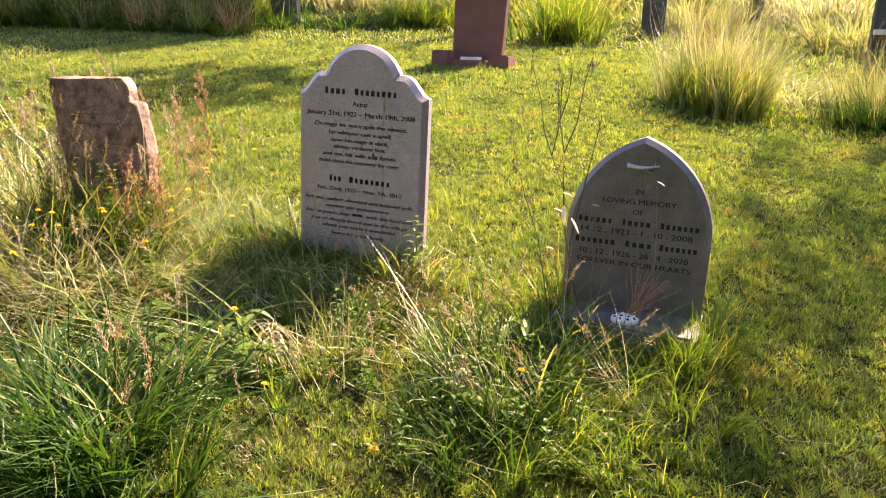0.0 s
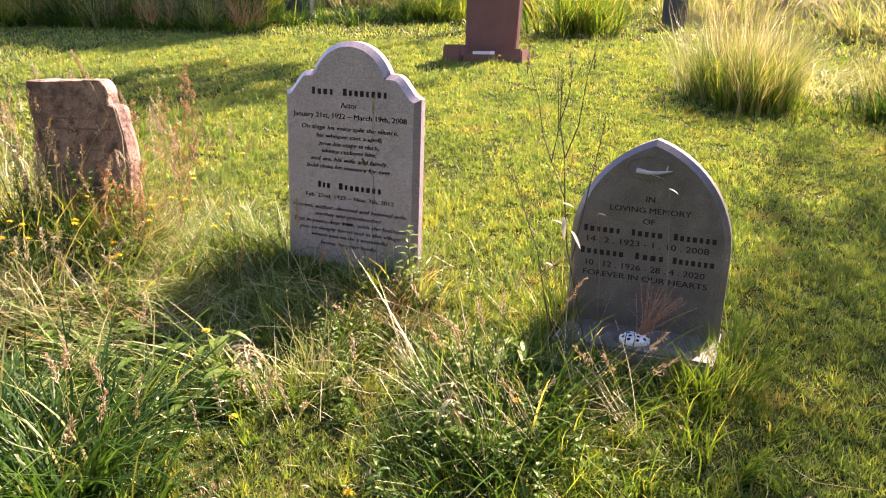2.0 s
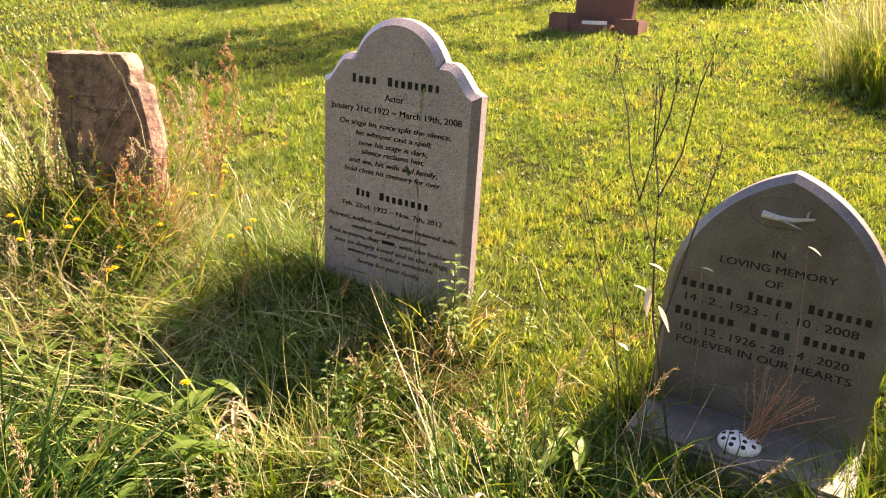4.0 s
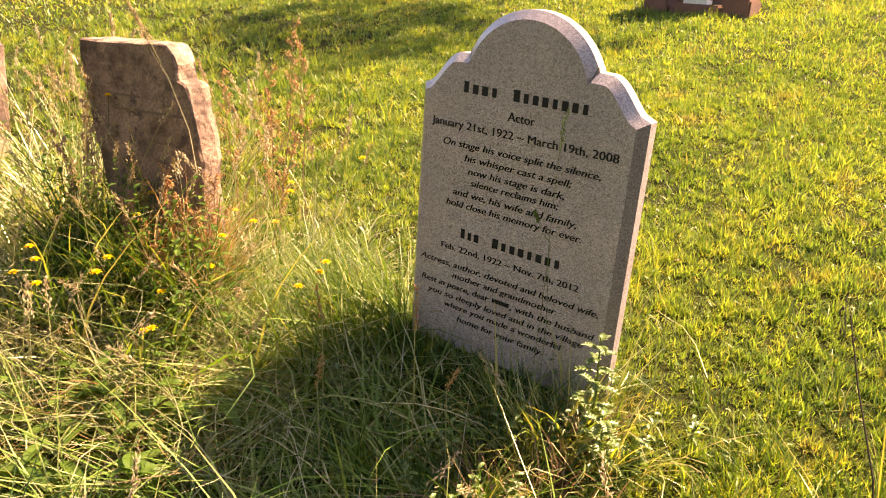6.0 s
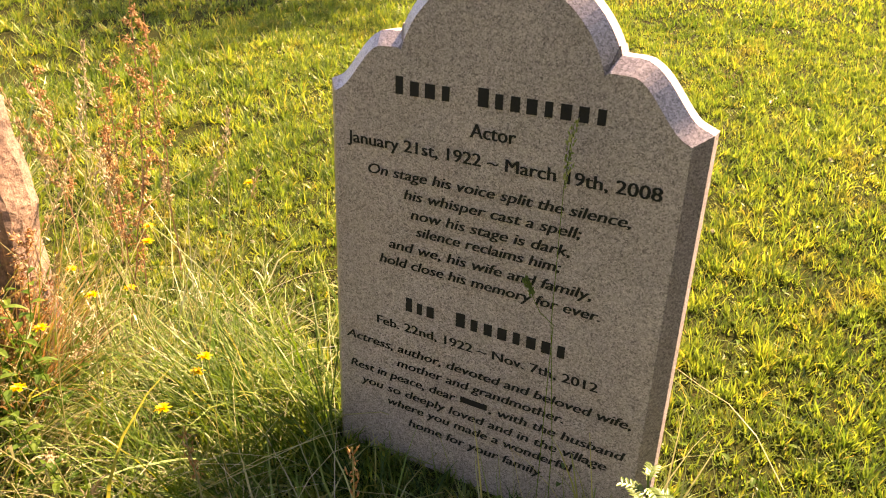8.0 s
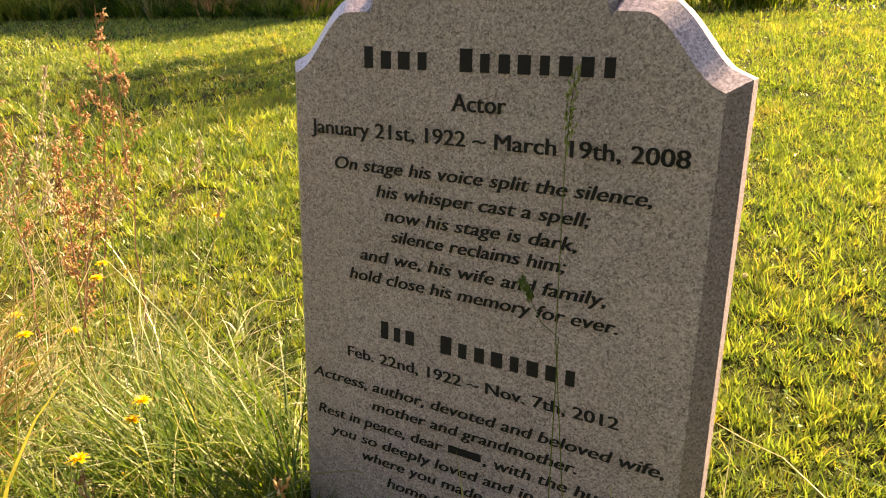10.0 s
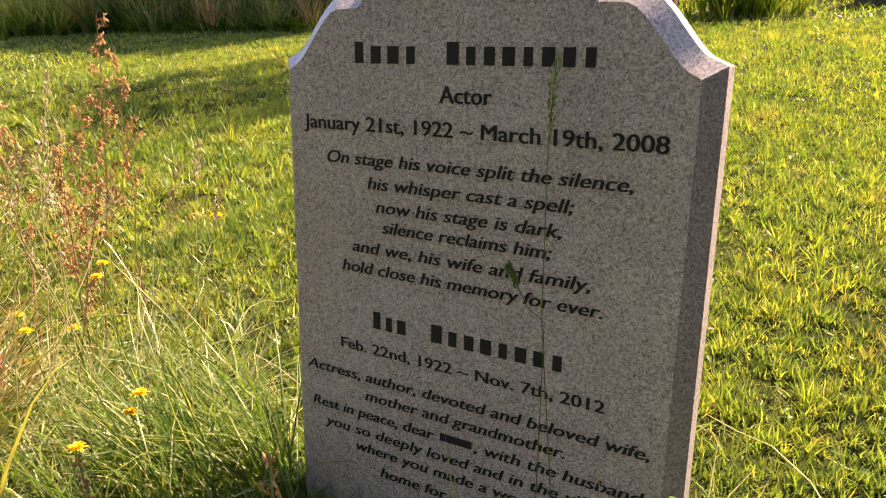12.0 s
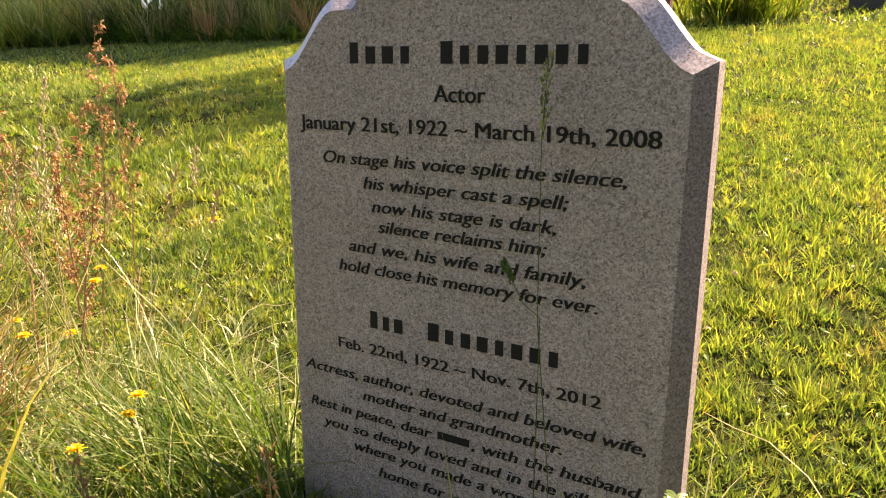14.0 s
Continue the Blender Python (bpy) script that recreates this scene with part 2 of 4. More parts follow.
gx, gy = spread(-8.0, 5.0, 0.12, 400), spread(-4.0, 13.0, 0.12, 400)
GX, GY = np.meshgrid(gx, gy)
nx, ny = len(gx), len(gy)
quad = np.arange(nx * ny).reshape(ny, nx)
faces = np.stack([quad[:-1, :-1], quad[:-1, 1:], quad[1:, 1:], quad[1:, :-1]], -1).reshape(-1, 4)
me = fast_mesh("ground", np.stack([GX, GY, ground_z(GX, GY)], -1).reshape(-1, 3), np.full(len(faces), 4), faces)
me.polygons.foreach_set("use_smooth", np.ones(len(faces), bool))
me.materials.append(SOIL)
tagged(new("ground", me), "sloping churchyard soil under mown grass", "ground", kind="structure")

rng = np.random.default_rng(7)


# ---- builders ----
def blade_arrays(pos, az, length, lean, curl, width, segs=3):
    """Tapered blades: bases, heading of the lean, lengths, lean from upright and added bend, in radians."""
    n = len(pos)
    s = np.linspace(0, 1, segs + 1)
    theta = lean[:, None] + curl[:, None] * ((s[:-1] + s[1:]) / 2)[None]
    step = (length / segs)[:, None]
    along = np.concatenate([np.zeros((n, 1)), np.cumsum(np.sin(theta) * step, 1)], 1)
    high = np.concatenate([np.zeros((n, 1)), np.cumsum(np.cos(theta) * step, 1)], 1)
    swing = rng.normal(0, 0.55, n)[:, None] * s[None] ** 1.5
    ca, sa = np.cos(az[:, None] + swing), np.sin(az[:, None] + swing)
    mid = np.stack([pos[:, :1] + along * ca, pos[:, 1:2] + along * sa, pos[:, 2:3] + high], -1)
    turn = az + np.pi / 2 + rng.normal(0, 0.5, n)
    side = np.stack([np.cos(turn), np.sin(turn), rng.normal(0, 0.25, n)], -1)
    w = (width[:, None] * (1 - s[None, :-1] ** 2.0) * 0.5)[..., None]
    left, right = mid[:, :-1] - side[:, None] * w, mid[:, :-1] + side[:, None] * w
    co = np.concatenate([np.stack([left, right], 2).reshape(n, -1, 3), mid[:, -1:]], 1)
    per = 2 * segs + 1
    face = []
    for k in range(segs - 1):
        face += [2 * k, 2 * k + 1, 2 * k + 3, 2 * k + 2]
    face += [2 * segs - 2, 2 * segs - 1, 2 * segs]
    index = (np.array(face)[None] + per * np.arange(n)[:, None]).reshape(-1)
    sizes = np.tile([4] * (segs - 1) + [3], n)
    return co.reshape(-1, 3), sizes, index


def grass_mesh(name, mat, *args, **kw):
    me = fast_mesh(name, *blade_arrays(*args, **kw))
    me.materials.append(mat)
    return me


class Geo:
    """Vertices and faces gathered for one mesh."""

    def __init__(self):
        self.v, self.f = [], []

    def tube(self, pts, r0, r1, sides=5):
        pts = [Vector(p) for p in pts]
        base = len(self.v)
        for i, p in enumerate(pts):
            d = (pts[min(i + 1, len(pts) - 1)] - pts[max(i - 1, 0)]).normalized()
            a = d.cross(Vector((0.31, 0.95, 0.1))).normalized()
            c = d.cross(a)
            r = r0 + (r1 - r0) * i / (len(pts) - 1)
            for k in range(sides):
                q = 2 * math.pi * k / sides
                self.v.append(p + r * (math.cos(q) * a + math.sin(q) * c))
        for i in range(len(pts) - 1):
            for k in range(sides):
                o, e = base + i * sides, (k + 1) % sides
                self.f.append((o + k, o + e, o + sides + e, o + sides + k))
        self.f.append(tuple(range(base + sides - 1, base - 1, -1)))
        self.f.append(tuple(range(len(self.v) - sides, len(self.v))))

    def seed(self, p, d, length, r):
        """A small pointed husk."""
        p, d = Vector(p), Vector(d).normalized()
        a = d.orthogonal().normalized()
        c = d.cross(a)
        b = len(self.v)
        m = p + d * length * 0.4
        self.v += [p, m + a * r, m + c * r, m - a * r, m - c * r, p + d * length]
        for k in range(4):
            self.f += [(b, b + 1 + (k + 1) % 4, b + 1 + k), (b + 5, b + 1 + k, b + 1 + (k + 1) % 4)]

    def leaf(self, base, d, length, width, droop=0.4, fold=0.15):
        """A pointed leaf of eight faces with a folded midrib."""
        base, d = Vector(base), Vector(d).normalized()
        side = d.cross(Vector((0, 0, 1))).normalized()
        b, n = len(self.v), 4
        for i in range(n + 1):
            s = i / n
            p = base + d * length * s + Vector((0, 0, -droop * length * s * s))
            w = width * 0.5 * math.sin(math.pi * min(0.97, 0.08 + 0.9 * s)) ** 0.8
            up = Vector((0, 0, fold * w * 2))
            self.v += [p - side * w + up, p, p + side * w + up]
        for i in range(n):
            o = b + 3 * i
            self.f += [(o, o + 1, o + 4, o + 3), (o + 1, o + 2, o + 5, o + 4)]

    def box(self, x0, x1, y0, y1, z0, z1):
        b = len(self.v)
        self.v += [Vector((x, y, z)) for z in (z0, z1) for x, y in ((x0, y0), (x1, y0), (x1, y1), (x0, y1))]
        self.f += [(b + 3, b + 2, b + 1, b), (b + 4, b + 5, b + 6, b + 7)]
        self.f += [(b + k, b + (k + 1) % 4, b + 4 + (k + 1) % 4, b + 4 + k) for k in range(4)]

    def mesh(self, name, mat, smooth=False):
        me = bpy.data.meshes.new(name)
        me.from_pydata(self.v, [], self.f)
        me.materials.append(mat)
        if smooth:
            me.polygons.foreach_set("use_smooth", np.ones(len(me.polygons), bool))
        me.update()
        return me


def part(name, data, parent, label=""):
    ob = new(name, data)
    ob.parent = parent
    return tagged(ob, label)


def outward(pts, amount):
    """A closed counter-clockwise outline moved outward."""
    out, n = [], len(pts)
    for i, (x, z) in enumerate(pts):
        (ax, az), (bx, bz) = pts[i - 1], pts[(i + 1) % n]
        d1, d2 = Vector((x - ax, z - az)).normalized(), Vector((bx - x, bz - z)).normalized()
        n1, n2 = Vector((d1.y, -d1.x)), Vector((d2.y, -d2.x))
        nn = (n1 + n2)
        nn = nn / max(0.5, nn.dot(n1)) if nn.length > 1e-6 else n1
        out.append((x + nn.x * amount, z + nn.y * amount))
    return out


def slab(name, mat, rings, rough=0.0, seed=0):
    """A stone slab from outlines (x, z) at depths y, front to back."""
    geo = Geo()
    n = len(rings[0][1])
    for y, pts in rings:
        for x, z in pts:
            p = Vector((x, y, z))
            if rough:
                p += Vector(noise.noise_vector(p * 9 + Vector((seed, 0, 0)))) * rough + Vector(noise.noise_vector(p * 31)) * rough * 0.4
                if y == rings[0][0]:
                    p.y = y
            geo.v.append(p)
    geo.f.append(tuple(range(n)))
    for k in range(len(rings) - 1):
        for i in range(n):
            j = (i + 1) % n
            geo.f.append((k * n + j, k * n + i, (k + 1) * n + i, (k + 1) * n + j))
    geo.f.append(tuple(range(len(geo.v) - 1, len(geo.v) - n - 1, -1)))
    return geo.mesh(name, mat)


def inscription(parent, words, x0, x1, z, cap, mat, italic=False, heavy=0.0, y=-0.0012, label="black cut inscription line"):
    """One line of cut letters on the plane y = 0 from x0 to x1 with its baseline at z; every letter is a piece of the line."""
    cu = bpy.data.curves.new("line", "FONT")
    cu.body, cu.size, cu.extrude, cu.resolution_u = words, 1.0, 0.0, 3
    cu.shear = 0.22 if italic else 0.0
    for k in range(len(words)):
        cu.materials.append(mat)
        cu.body_format[k].material_index = k
    ob = bpy.data.objects.new("line", cu)
    scene.collection.objects.link(ob)
    bpy.context.view_layer.update()
    me = bpy.data.meshes.new_from_object(ob.evaluated_get(bpy.context.evaluated_depsgraph_get()))
    bpy.data.objects.remove(ob)
    co = np.zeros(len(me.vertices) * 3)
    me.vertices.foreach_get("co", co)
    co = co.reshape(-1, 3)
    lo, hi = co[:, 0].min(), co[:, 0].max()
    line = part("inscription_line", None, parent, label)
    letters = {}
    for poly in me.polygons:
        letters.setdefault(poly.material_index, []).append(tuple(poly.vertices))
    for k in sorted(letters):
        geo, at = Geo(), {}
        for layer in range(3 if heavy else 1):
            at.clear()
            for face in letters[k]:
                for i in face:
                    if i not in at:
                        at[i] = len(geo.v)
                        geo.v.append(Vector((x0 + (co[i, 0] - lo) * (x1 - x0) / (hi - lo) + heavy * (layer - 1), y - 0.00012 * layer, z + co[i, 1] * cap / 0.73)))
                geo.f.append(tuple(at[i] for i in face))
        part("letter", geo.mesh("letter", mat), line)


def bars(spans, z, height, mat, y=-0.0012):
    """Plain bars for names."""
    geo = Geo()
    for a, c in spans:
        geo.box(a, c, y, y + 0.003, z, z + height)
    return geo.mesh("bars", mat)


# ---- grey granite headstone ----
def ogee_outline():
    """Right half from the foot to the crown, then mirrored: shoulders, coves and a round top."""
    right = [(0.332, -0.15), (0.332, 0.25), (0.332, 0.60), (0.332, 0.936)]
    for i in range(1, 17):
        u = i / 16
        w = min(1.0, u / 0.74)
        right.append((0.332 - 0.141 * u, 0.938 + 0.090 * w * w * (3 - 2 * w) + 0.004 * max(0.0, u - 0.6)))
    r, cz = 0.192, 0.972
    a0 = math.asin((1.024 - cz) / r)
    for i in range(0, 17):
        a = a0 + (math.pi / 2 - a0) * i / 16
        right.append((r * math.cos(a), cz + r * math.sin(a)))
    left = [(-x, z) for x, z in reversed(right[:-1])]
    return right + left


main = new("headstone")
main.matrix_world = pose(0.148, 0, 0, 0, 1.5, 0)
tagged(main, "grey speckled granite headstone with ogee top and black lettering", "headstone")
inner = ogee_outline()
outer = outward(inner, 0.025)
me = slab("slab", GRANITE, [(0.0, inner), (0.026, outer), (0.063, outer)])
me.materials.append(SIDESHADE)
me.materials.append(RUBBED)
# Chosen by facing: side bevels get the shade-darkened granite, upward bevels the glossier copy.
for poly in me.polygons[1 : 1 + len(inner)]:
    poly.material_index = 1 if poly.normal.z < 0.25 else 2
part("slab", me, main, "speckled granite slab with smoother bevelled margin, shaded darker on its sides")
LINES = [
    ("Actor", -0.040, 0.046, 0.893, 0.026, False),
    ("January 21st, 1922 ~ March 19th, 2008", -0.302, 0.300, 0.843, 0.024, False),
    ("On stage his voice split the silence,", -0.255, 0.258, 0.789, 0.021, True),
    ("his whisper cast a spell;", -0.174, 0.178, 0.751, 0.021, True),
    ("now his stage is dark,", -0.158, 0.161, 0.714, 0.021, True),
    ("silence reclaims him;", -0.146, 0.148, 0.681, 0.021, True),
    ("and we, his wife and family,", -0.207, 0.208, 0.643, 0.021, True),
    ("hold close his memory for ever.", -0.229, 0.228, 0.607, 0.021, True),
    ("Feb. 22nd, 1922 ~ Nov. 7th, 2012", -0.236, 0.241, 0.465, 0.020, False),
    ("Actress, author, devoted and beloved wife,", -0.315, 0.310, 0.410, 0.020, True),
    ("mother and grandmother.", -0.186, 0.185, 0.375, 0.020, True),
    ("you so deeply loved and in the village", -0.278, 0.277, 0.304, 0.020, True),
    ("where you made a wonderful", -0.208, 0.214, 0.272, 0.020, True),
    ("home for your family.", -0.155, 0.156, 0.234, 0.020, True),
]
for words, x0, x1, z, cap, italic in LINES:
    inscription(main, words, x0, x1, z, cap, LETTER, italic, heavy=0.0010, label="black cut inscription line")
inscription(main, "Rest in peace, dear", -0.305, -0.045, 0.339, 0.020, LETTER, True, heavy=0.0010, label="black cut inscription line")
inscription(main, ", with the husband", 0.030, 0.308, 0.339, 0.020, LETTER, True, heavy=0.0010, label="black cut inscription line")
part("name_bar", bars([(-0.034, 0.026)], 0.342, 0.013, LETTER), main, "plain black bar")


def name_bars(parent, x0, x1, z, cap, count, mat, label):
    """A name as plain upright bars, one a letter, the first one taller."""
    pitch = (x1 - x0) / count
    for k in range(count):
        geo = Geo()
        w = pitch * (0.56 + 0.10 * math.sin(2.3 * k + count))
        geo.box(x0 + pitch * (k + 0.5) - w / 2, x0 + pitch * (k + 0.5) + w / 2, -0.0012, 0.002, z, z + cap * (1.0 if k == 0 else 0.8))
        part("name_bar", geo.mesh("name_bar", mat), parent, label)


for x0, x1, z, cap, count in ((-0.203, -0.076, 0.948, 0.032, 4), (-0.034, 0.204, 0.948, 0.032, 8), (-0.172, -0.098, 0.513, 0.030, 3), (-0.057, 0.180, 0.513, 0.030, 8)):
    name_bars(main, x0, x1, z, cap, count, LETTER, "plain black bar")

# ---- pointed dark headstone on a plinth ----
def gothic_outline():
    right = [(0.292, -0.05), (0.297, 0.15), (0.299, 0.30), (0.300, 0.40)]
    r = 0.446
    a1 = math.acos((r - 0.300) / r)
    for i in range(1, 19):
        a = a1 * i / 18
        right.append((0.300 - r + r * math.cos(a), 0.40 + r * math.sin(a) * 0.985))
    return right[:-1] + [(0.0, right[-1][1])] + [(-x, z) for x, z in reversed(right[:-1])]


pointed = new("headstone")
pointed.matrix_world = pose(1.537, 0.0, 0.0, 0, 0.6, 0)
tagged(pointed, "dark grey pointed arch headstone with cut black lettering", "headstone")
gi = gothic_outline()
me = slab("slab", SLATE, [(0.0, outward(gi, -0.010)), (0.020, outward(gi, 0.012)), (0.075, outward(gi, 0.012))])
me.materials.append(SMOOTHSLATE)
for poly in me.polygons[1 : 1 + len(gi)]:
    poly.material_index = 1
part("slab", me, pointed, "dark stone slab with smooth chamfered edge")
geo = Geo()
geo.box(-0.30, 0.312, -0.262, 0.13, -0.12, 0.060)
me = geo.mesh("plinth", SLATE)
bm = bmesh.new()
bm.from_mesh(me)
bmesh.ops.bevel(bm, geom=bm.edges[:], offset=0.012, segments=2, affect="EDGES")
bm.to_mesh(me)
bm.free()
part("plinth", me, pointed, "flat grey stone plinth")
for words, x0, x1, z, cap in (("IN", -0.019, 0.015, 0.583, 0.024), ("LOVING MEMORY", -0.157, 0.156, 0.539, 0.023), ("OF", -0.024, 0.023, 0.494, 0.023),
                              ("14 . 2 . 1923 - 1 . 10 . 2008", -0.241, 0.235, 0.400, 0.025), ("10 . 12 . 1926 - 28 . 4 . 2020", -0.240, 0.229, 0.300, 0.025),
                              ("FOREVER IN OUR HEARTS", -0.248, 0.243, 0.258, 0.024)):
    inscription(pointed, words, x0, x1, z, cap, LETTER, heavy=0.0006, label="dark cut inscription line")
for z, spans in ((0.442, ((-0.262, -0.105, 6), (-0.070, 0.060, 5), (0.095, 0.262, 7))), (0.347, ((-0.269, -0.085, 7), (-0.050, 0.075, 4), (0.100, 0.263, 7)))):
    for x0, x1, count in spans:
        name_bars(pointed, x0, x1, z + 0.001, 0.026, count, LETTER, "plain dark bar")
# oval medallion with a carved aeroplane
geo = Geo()
ring = [(-0.02 + 0.082 * math.cos(2 * math.pi * k / 40), 0.714 + 0.046 * math.sin(2 * math.pi * k / 40)) for k in range(41)]
geo.tube([(x, 0.0, z) for x, z in ring], 0.0022, 0.0022, 5)
part("medallion_rim", geo.mesh("medallion_rim", SLATE, True), pointed)
geo = Geo()
geo.tube([(-0.065, -0.004, 0.706), (-0.02, -0.006, 0.700), (0.02, -0.006, 0.702), (0.07, -0.003, 0.712)], 0.011, 0.004, 8)
geo.leaf((-0.045, -0.006, 0.703), (0.9, -0.1, -0.22), 0.09, 0.02, 0.0, 0.1)
geo.leaf((0.050, -0.005, 0.708), (0.1, -0.05, 1.0), 0.026, 0.018, 0.0, 0.1)
part("aeroplane_relief", geo.mesh("aeroplane_relief", CHALK, True), pointed, "pale carved aeroplane in relief")

# pierced flower holder sunk in the plinth
holder = new("flower_holder")
holder.matrix_world = pose(1.548, -0.165, 0.062)
tagged(holder, "white enamel flower holder lid with round holes", "flower holder")
geo = Geo()
rings = [(0.058, 0.0), (0.060, 0.008), (0.056, 0.018), (0.040, 0.026), (0.020, 0.030)]
for r, z in rings:
    geo.v += [Vector((r * math.cos(2 * math.pi * k / 32), r * math.sin(2 * math.pi * k / 32), z)) for k in range(32)]
for i in range(len(rings) - 1):
    geo.f += [(i * 32 + k, i * 32 + (k + 1) % 32, (i + 1) * 32 + (k + 1) % 32, (i + 1) * 32 + k) for k in range(32)]
geo.f.append(tuple(range(4 * 32, 5 * 32)))
part("lid", geo.mesh("lid", WHITE, True), holder, "white domed pierced lid")
# Holes are dark discs on the closed dome, inner shade given as colour.
for count, r, z, tilt in ((9, 0.048, 0.0235, 0.62), (5, 0.026, 0.0300, 0.25)):
    for k in range(count):
        a = 2 * math.pi * (k + 0.3) / count
        geo = Geo()
        nrm = Vector((math.sin(tilt) * math.cos(a), math.sin(tilt) * math.sin(a), math.cos(tilt)))
        t1 = nrm.orthogonal().normalized()
        t2 = nrm.cross(t1)
        c = Vector((r * math.cos(a), r * math.sin(a), z))
        geo.v += [c + 0.0068 * (math.cos(q) * t1 + math.sin(q) * t2) for q in (2 * math.pi * j / 12 for j in range(12))]
        geo.v += [p - nrm * 0.004 for p in geo.v[:12]]
        geo.f += [tuple(range(12))] + [(j, 12 + j, 12 + (j + 1) % 12, (j + 1) % 12) for j in range(12)]
        part("hole", geo.mesh("hole", HOLESHADE), holder)
dried = new("dried_flowers")
dried.matrix_world = pose(1.575, -0.15, 0.085)
tagged(dried, "dry brown flower stems standing in the holder", "dried flowers")
for k in range(26):
    geo = Geo()
    a, tilt, ln = rng.uniform(-0.6, 1.9), rng.uniform(0.15, 0.95), rng.uniform(0.12, 0.27)
    d = Vector((math.sin(tilt) * math.cos(a), math.sin(tilt) * math.sin(a) * 0.35, math.cos(tilt)))
    p = Vector((rng.normal(0, 0.012), rng.normal(0, 0.01), 0))
    q = p + d * ln
    geo.tube([p, p + d * ln * 0.5 + Vector((0, 0, 0.008)), q], 0.0023, 0.0010, 4)
    for j in range(5):
        geo.seed(p + d * ln * (0.55 + 0.1 * j), d + Vector(rng.normal(0, 0.7, 3)), 0.016, 0.0016)
    part("stem", geo.mesh("stem", DRYSTEM), dried)

# ---- broken sandstone headstone ----
old = new("headstone")
old.matrix_world = pose(-1.11, -0.222, 0, 0, 0, 12.7)
tagged(old, "weathered brown sandstone headstone with broken stepped corner", "headstone")
ring = [(0.10, -0.1), (0.105, 0.2), (0.104, 0.45), (0.106, 0.60), (0.098, 0.675), (0.088, 0.73), (0.074, 0.81), (0.060, 0.855), (0.050, 0.868), (0.020, 0.876), (0.018, 0.93), (0.008, 0.965),
        (-0.02, 0.994), (-0.12, 0.995), (-0.25, 0.992), (-0.36, 0.988), (-0.435, 0.985), (-0.440, 0.93), (-0.432, 0.86), (-0.424, 0.76), (-0.412, 0.66), (-0.392, 0.55), (-0.375, 0.42),
        (-0.36, 0.25), (-0.35, 0.05), (-0.345, -0.1)]
fine = []
for i, p in enumerate(ring):
    q = ring[(i + 1) % len(ring)]
    steps = max(1, round(math.dist(p, q) / 0.025))
    fine += [(p[0] + (q[0] - p[0]) * k / steps, p[1] + (q[1] - p[1]) * k / steps) for k in range(steps)]
part("slab", slab("slab", SANDSTONE, [(0.0, outward(fine, -0.006)), (0.008, fine), (0.04, fine), (0.075, fine), (0.11, outward(fine, -0.008))], 0.010), old)
inscription(old, "LOVED", -0.135, -0.025, 0.795, 0.022, WORN, heavy=0.0007, y=-0.0015, label="worn shallow inscription line")
for spans, z, h in ((((-0.30, -0.18), (-0.165, 0.035)), 0.745, 0.020), (((-0.13, -0.05),), 0.705, 0.014), (((-0.30, -0.16),), 0.797, 0.018), (((-0.12, -0.02),), 0.64, 0.013)):
    for span in spans:
        part("worn_bar", bars([span], z, h * 0.5, WORN, -0.0012), old, "worn unreadable bar")

# ---- distant headstones ----
def round_slab(name_mat, half, height, depth, rough=0.004, seed=0, crown=0.06):
    pts = [(half, -0.15), (half, 0.2), (half, height * 0.6), (half, height - crown)]
    pts += [(half * math.cos(a), height - crown + crown * math.sin(a)) for a in (math.pi * k / 12 for k in range(1, 12))]
    pts += [(-half, height - crown), (-half, height * 0.6), (-half, 0.2), (-half, -0.15)]
    return slab("slab", name_mat, [(0, outward(pts, -0.008)), (0.01, pts), (depth - 0.01, pts), (depth, outward(pts, -0.008))], rough, seed)


def on_ground(x, y, dz=0.0):
    return float(ground_z(x, y)) + dz


red = new("headstone")
red.matrix_world = pose(-1.29, 5.62, on_ground(-1.29, 5.62), 0, 1.2, -3)
tagged(red, "red sandstone headstone standing in a low block kerb", "headstone")
pts = [(0.305, -0.1), (0.325, 0.35), (0.345, 0.82), (0.345, 0.98), (0.25, 1.06), (0.0, 1.10), (-0.25, 1.06), (-0.345, 0.98), (-0.345, 0.82), (-0.345, 0.35), (-0.345, -0.1)]
part("slab", slab("slab", REDSTONE, [(0.0, outward(pts, -0.01)), (0.012, pts), (0.10, pts), (0.11, outward(pts, -0.01))], 0.004, 3), red)
for k, (a, c) in enumerate(((-0.22, 0.05), (0.10, 0.30), (-0.16, 0.10), (0.12, 0.26), (-0.1, 0.16), (-0.05, 0.1))):
    part("worn_bar", bars([(a, c)], 0.93 - 0.062 * (k // 2) - 0.008 * (k % 2), 0.022, WORN, -0.006), red, "unreadable carved bar")


def kerb_block(x, y, wx, wy, h, label, rz=0):
    geo = Geo()
    geo.box(-wx / 2, wx / 2, -wy / 2, wy / 2, -0.06, h)
    me = geo.mesh("kerb_block", REDSTONE)
    bm = bmesh.new()
    bm.from_mesh(me)
    bmesh.ops.bevel(bm, geom=bm.edges[:], offset=0.018, segments=2, affect="EDGES")
    bm.to_mesh(me)
    bm.free()
    ob = tagged(new("kerb_block", me), label, "kerb", "kerb blocks")
    ob.matrix_world = pose(x, y, on_ground(x, y), 0, 0, rz)


